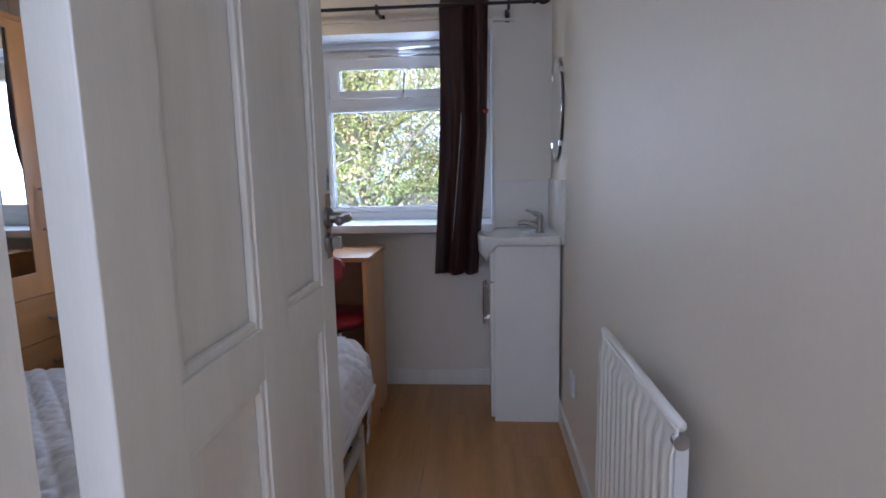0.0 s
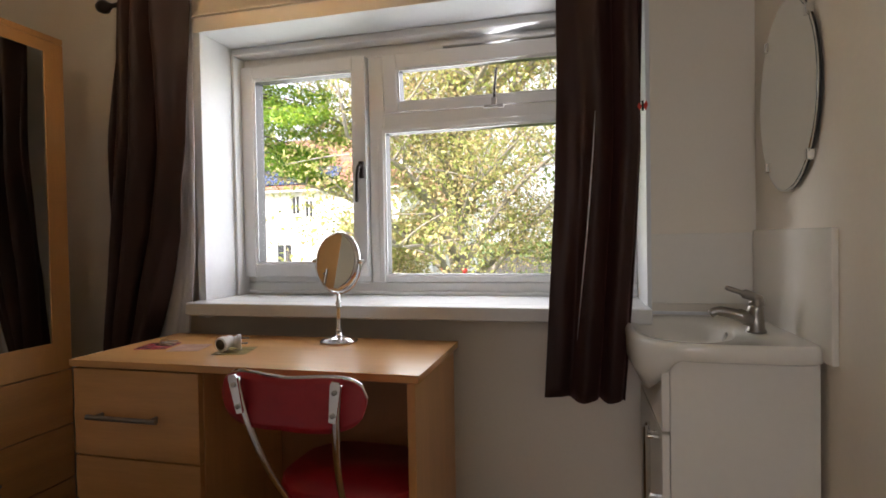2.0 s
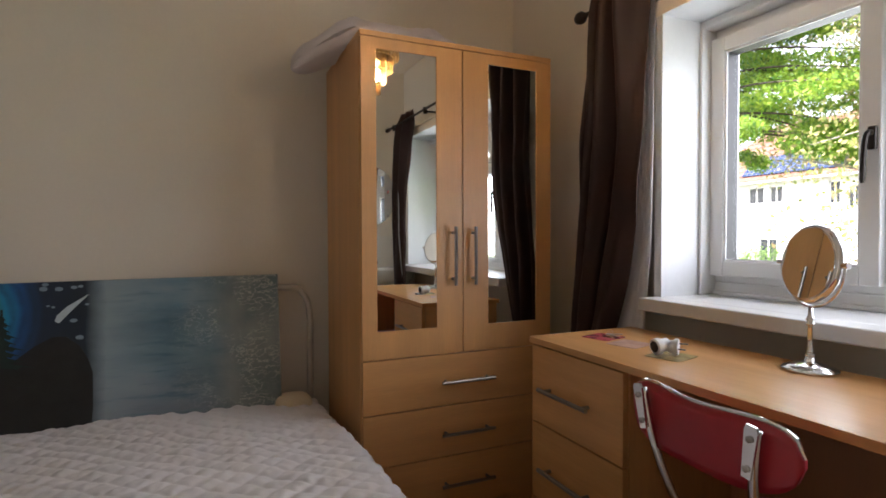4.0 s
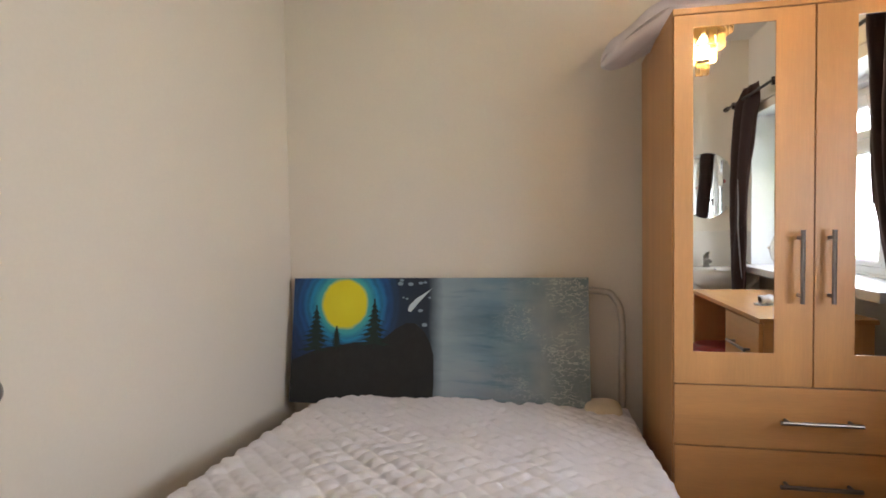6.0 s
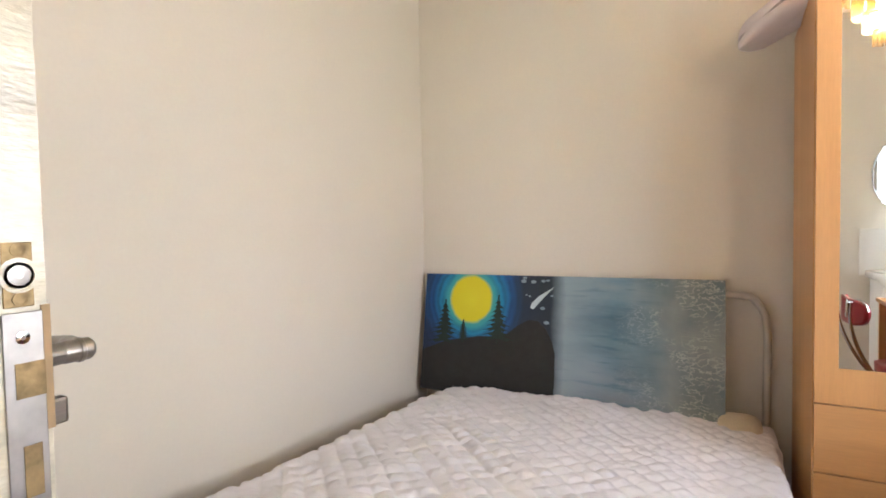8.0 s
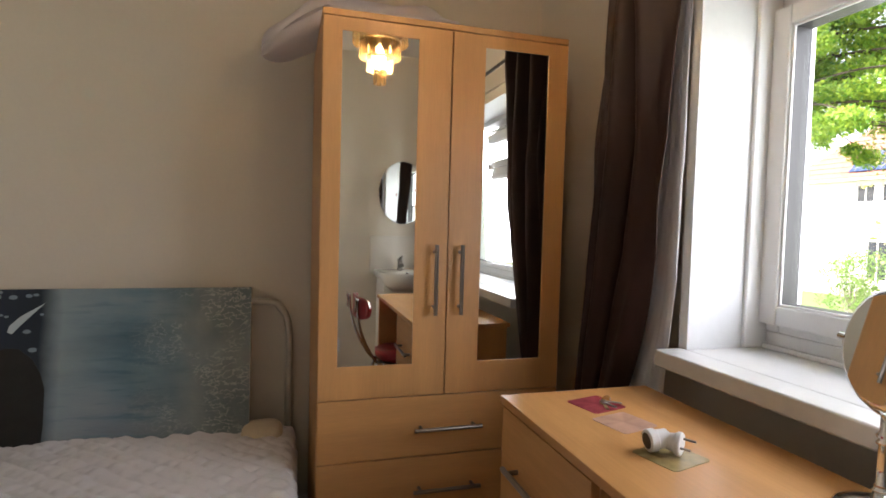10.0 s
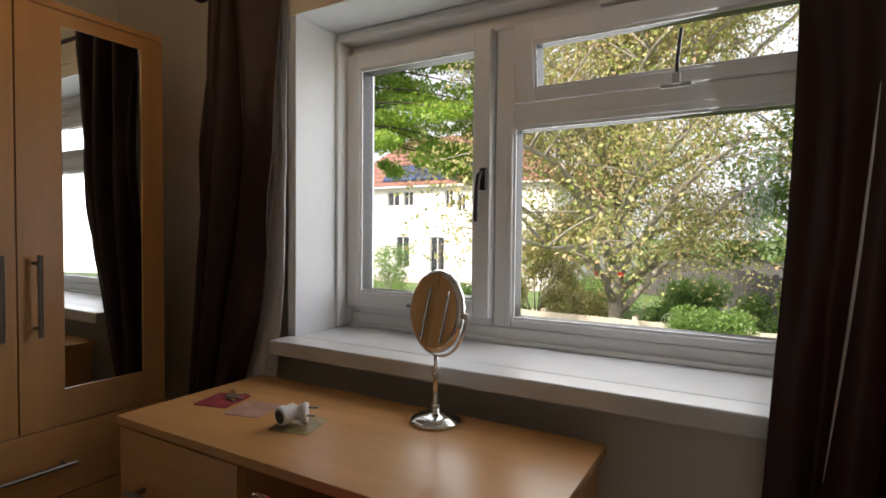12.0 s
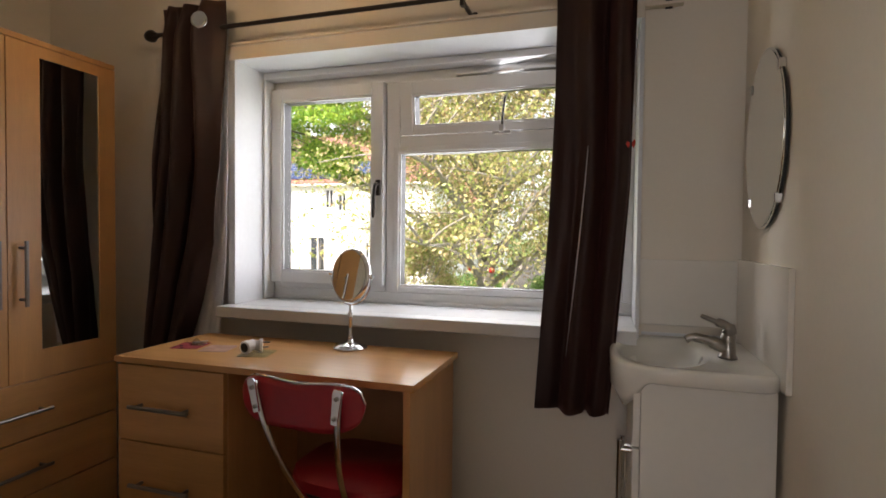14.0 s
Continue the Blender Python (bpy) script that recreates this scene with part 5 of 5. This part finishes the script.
broad_tree(-3.05, 18.0, 9.4, 5.0, 150000, leaf_autumn, "broad garden tree with thinning yellow-green autumn leaves", 11, leaf=0.037, limbs=44, trunk=0.19)
broad_tree(1.6, 19.5, 5.2, 2.6, 22000, leaf_green, "leafy green garden tree beyond the fence", 12, leaf=0.06)


def bush(x, y, r, h, n, mat, label, seed, leaf=0.045):
    b = thing("bush", (x, y, GZ), label, "bush", "garden bushes")
    rnd = random.Random(seed)
    blobs = [(rnd.uniform(-r, r) * 0.7, rnd.uniform(-r, r) * 0.6, h * rnd.uniform(0.15, 0.85), r * rnd.uniform(0.25, 0.45)) for k in range(18)]
    bm = bmesh.new()
    for c in blobs:
        tube([(0, 0, 0), Vector(c[:3]) * 0.5 + Vector((0, 0, 0.1)), c[:3]], [0.03, 0.018, 0.008], 5, bm=bm)
    part("stems", bm, bark, b)
    leaves("foliage", blobs, n, leaf, mat, b, seed)


bush(-0.8, 13.6, 0.70, 2.15, 30000, leaf_green, "bright green rounded bush in front of the fence", 21, leaf=0.022)
bush(-15.2, 26, 1.3, 2.6, 5000, leaf_green, "green shrub by the patio", 22)
bush(1.7, 15.4, 1.2, 1.7, 7000, leaf_green, "green shrub beside the fence", 23)
bush(-6.9, 19.6, 1.2, 1.5, 9000, leaf_green, "low green garden shrub with lighter tips", 31)
bush(-4.6, 20.6, 1.1, 1.3, 9000, leaf_autumn, "yellowing low garden shrub beside the lawn", 32)
bush(-6.4, 22.0, 2.0, 4.3, 30000, leaf_autumn, "tall yellow-green shrub beside the white house", 35)
bush(0.5, 19.4, 1.2, 1.9, 12000, leaf_green, "full green garden shrub under the tree", 33)
bush(-2.0, 23.5, 1.4, 1.6, 9000, leaf_green, "green shrub in shade behind the garden chairs", 34)
bush(-5.2, 26, 1.7, 1.3, 7000, leaf_green, "low green shrub behind the fence", 24)
bush(1.6, 22.5, 1.3, 2.6, 12000, leaf_autumn, "tall yellowing shrub by the dark fence", 26)


def conifer():
    t = thing("tree", (-8.5, 14.8, GZ), "tall conifer with bright green drooping boughs", "tree", "garden trees")
    rnd = random.Random(3)
    bm = tube([(0, 0, 0), (0, 0, 10)], [0.22, 0.05], 10)
    blobs = []
    for k in range(96):
        h = 5.0 + 5.4 * k / 96
        a = k * 2.39
        reach = (3.9 * (1 - (h - 5.3) / 12)) * rnd.uniform(0.7, 1.12)
        e = Vector((reach * math.cos(a), reach * math.sin(a), h - 0.12 * reach - rnd.uniform(0, 0.35)))
        limb = smooth_path([(0, 0, h), Vector((0, 0, h)).lerp(e, 0.5) + Vector((0, 0, 0.16)), e], 4)
        tube(limb, [0.035 * (1 - 0.85 * i / (len(limb) - 1)) for i in range(len(limb))], 5, bm=bm)
        bare = 0.7 if k < 10 else 0.12
        side = Vector((-math.sin(a), math.cos(a), 0))
        for j in range(16):
            f = bare + (1 - bare) * j / 15
            q = Vector((0, 0, h)).lerp(e, f)
            for sx in (-1, 1):
                w = sx * rnd.uniform(0.05, 0.5) * (1.15 - f)
                p = q + side * w
                blobs.append((p.x, p.y, p.z - 0.25 * abs(w) - rnd.uniform(0, 0.12), rnd.uniform(0.13, 0.32)))
    part("trunk", bm, bark_dark, t, smooth=True)
    leaves("crown", blobs, 240000, 0.036, leaf_conifer, t, 5, flat=0.72)


conifer()

par = thing("parasol", (-15.6, 31.5, GZ), "closed dark grey parasol on the patio", "parasol")
part("pole", tube([(0, 0, 0), (0, 0, 2.5)], 0.03, 8), dull_steel, par)
part("canopy", lathe([(0.05, 0.9), (0.16, 1.0), (0.15, 1.8), (0.08, 2.4), (0.02, 2.5)], 12), fence_dark, par)
toy = thing("play_frame", (-7.2, 28.6, GZ), "yellow and red plastic garden play frame", "toy")
part("slide", boxes((-0.55, -0.35, -0.3, 0.3, 0, 0.65), (0.35, 0.55, -0.3, 0.3, 0, 0.65), (-0.35, 0.35, -0.3, 0.3, 0.42, 0.66), bevel=0.05), toy_yellow, toy)
part("bar", boxes((-0.3, 0.3, -0.35, -0.25, 0.1, 0.3), bevel=0.03), toy_red, toy)
ball = thing("toy_box", (-11.5, 31, GZ), "blue plastic toy box on the grass", "toy")
part("body", boxes((-0.4, 0.4, -0.25, 0.25, 0, 0.35), bevel=0.04), toy_blue, ball)
part("lid", boxes((-0.35, 0.2, -0.25, 0.25, 0.351, 0.45), bevel=0.03), toy_red, ball)
tab = thing("garden_table", (-15.2, 30.3, GZ), "white round garden table on the patio", "table")
part("tabletop", lathe([(0.5, 0.7), (0.5, 0.73)], 24), dark_glass, tab)
for a in range(4):
    part("leg", tube([(0.1 * math.cos(a * 1.57), 0.1 * math.sin(a * 1.57), 0.7), (0.42 * math.cos(a * 1.57), 0.42 * math.sin(a * 1.57), 0)], 0.02, 6), dull_steel, tab)




def garden_chair(x, y, rz):
    c = thing("garden_chair", (x, y, GZ), "white painted metal garden chair standing beyond the fence", "chair", "white garden chairs", rz=rz)
    part("seat", lathe([(0.19, 0.43), (0.2, 0.44), (0.2, 0.455), (0.03, 0.46)], 20), table_white, c)
    for sx in (-0.15, 0.15):
        part("front_leg", tube(smooth_path([(sx, -0.13, 0.44), (sx * 1.1, -0.16, 0.25), (sx * 1.4, -0.2, 0)]), 0.014, 6), table_white, c)
        part("back_leg", tube(smooth_path([(sx, 0.15, 0.44), (sx * 1.1, 0.18, 0.25), (sx * 1.4, 0.22, 0)]), 0.014, 6), table_white, c)
    part("back_hoop", tube(smooth_path([(-0.17, 0.16, 0.44), (-0.19, 0.2, 0.7), (-0.1, 0.22, 0.88), (0, 0.22, 0.92), (0.1, 0.22, 0.88), (0.19, 0.2, 0.7), (0.17, 0.16, 0.44)]), 0.014, 6), table_white, c)
    for sx in (-0.08, 0, 0.08):
        part("back_bar", tube([(sx, 0.16, 0.45), (sx * 1.2, 0.21, 0.88)], 0.009, 6), table_white, c)


garden_chair(-1.95, 20.3, 30)
garden_chair(-2.35, 20.9, -150)
for bx, bz in ((-2.74, 2.15), (-3.24, 2.18)):
    lamp = thing("hanging_ball", (bx, 17.2, GZ + bz), "small red ball hung on a string in the garden tree", "decoration", "red balls in the tree")
    part("ball", lathe([(0.001, -0.07), (0.04, -0.058), (0.066, -0.025), (0.07, 0), (0.066, 0.025), (0.04, 0.058), (0.001, 0.07)], 16), toy_red, lamp, smooth=True)
    part("string", tube([(0, 0, 0.07), (0, 0, 1.3)], 0.004, 5), dull_steel, lamp)

# ---- floor boards, last ----
boards = []
widths, row = 0.19, 0
y = 4.1
rr = random.Random(9)
meshes = {}
while True:
    x = XE - 0.001 - row * widths
    if x < XW:
        break
    y = 4.095 - rr.uniform(0, 1.1)
    while y < YN:
        y0, y1 = max(y, 4.095), min(y + 1.2, YN)
        x0 = max(x - widths, XW)
        if y1 - y0 > 0.05:
            key = (round(x - x0, 3), round(y1 - y0, 3))
            if key not in meshes:
                o = part("board", boxes((0, x - x0 - 0.0008, 0, y1 - y0 - 0.0008, -0.0085, 0), bevel=0.0004), laminate, floor)
                meshes[key] = o.data
            else:
                o = new("board", meshes[key])
                o.parent = floor
            o.location = (x0, y0, 0)
        y += 1.2
    row += 1
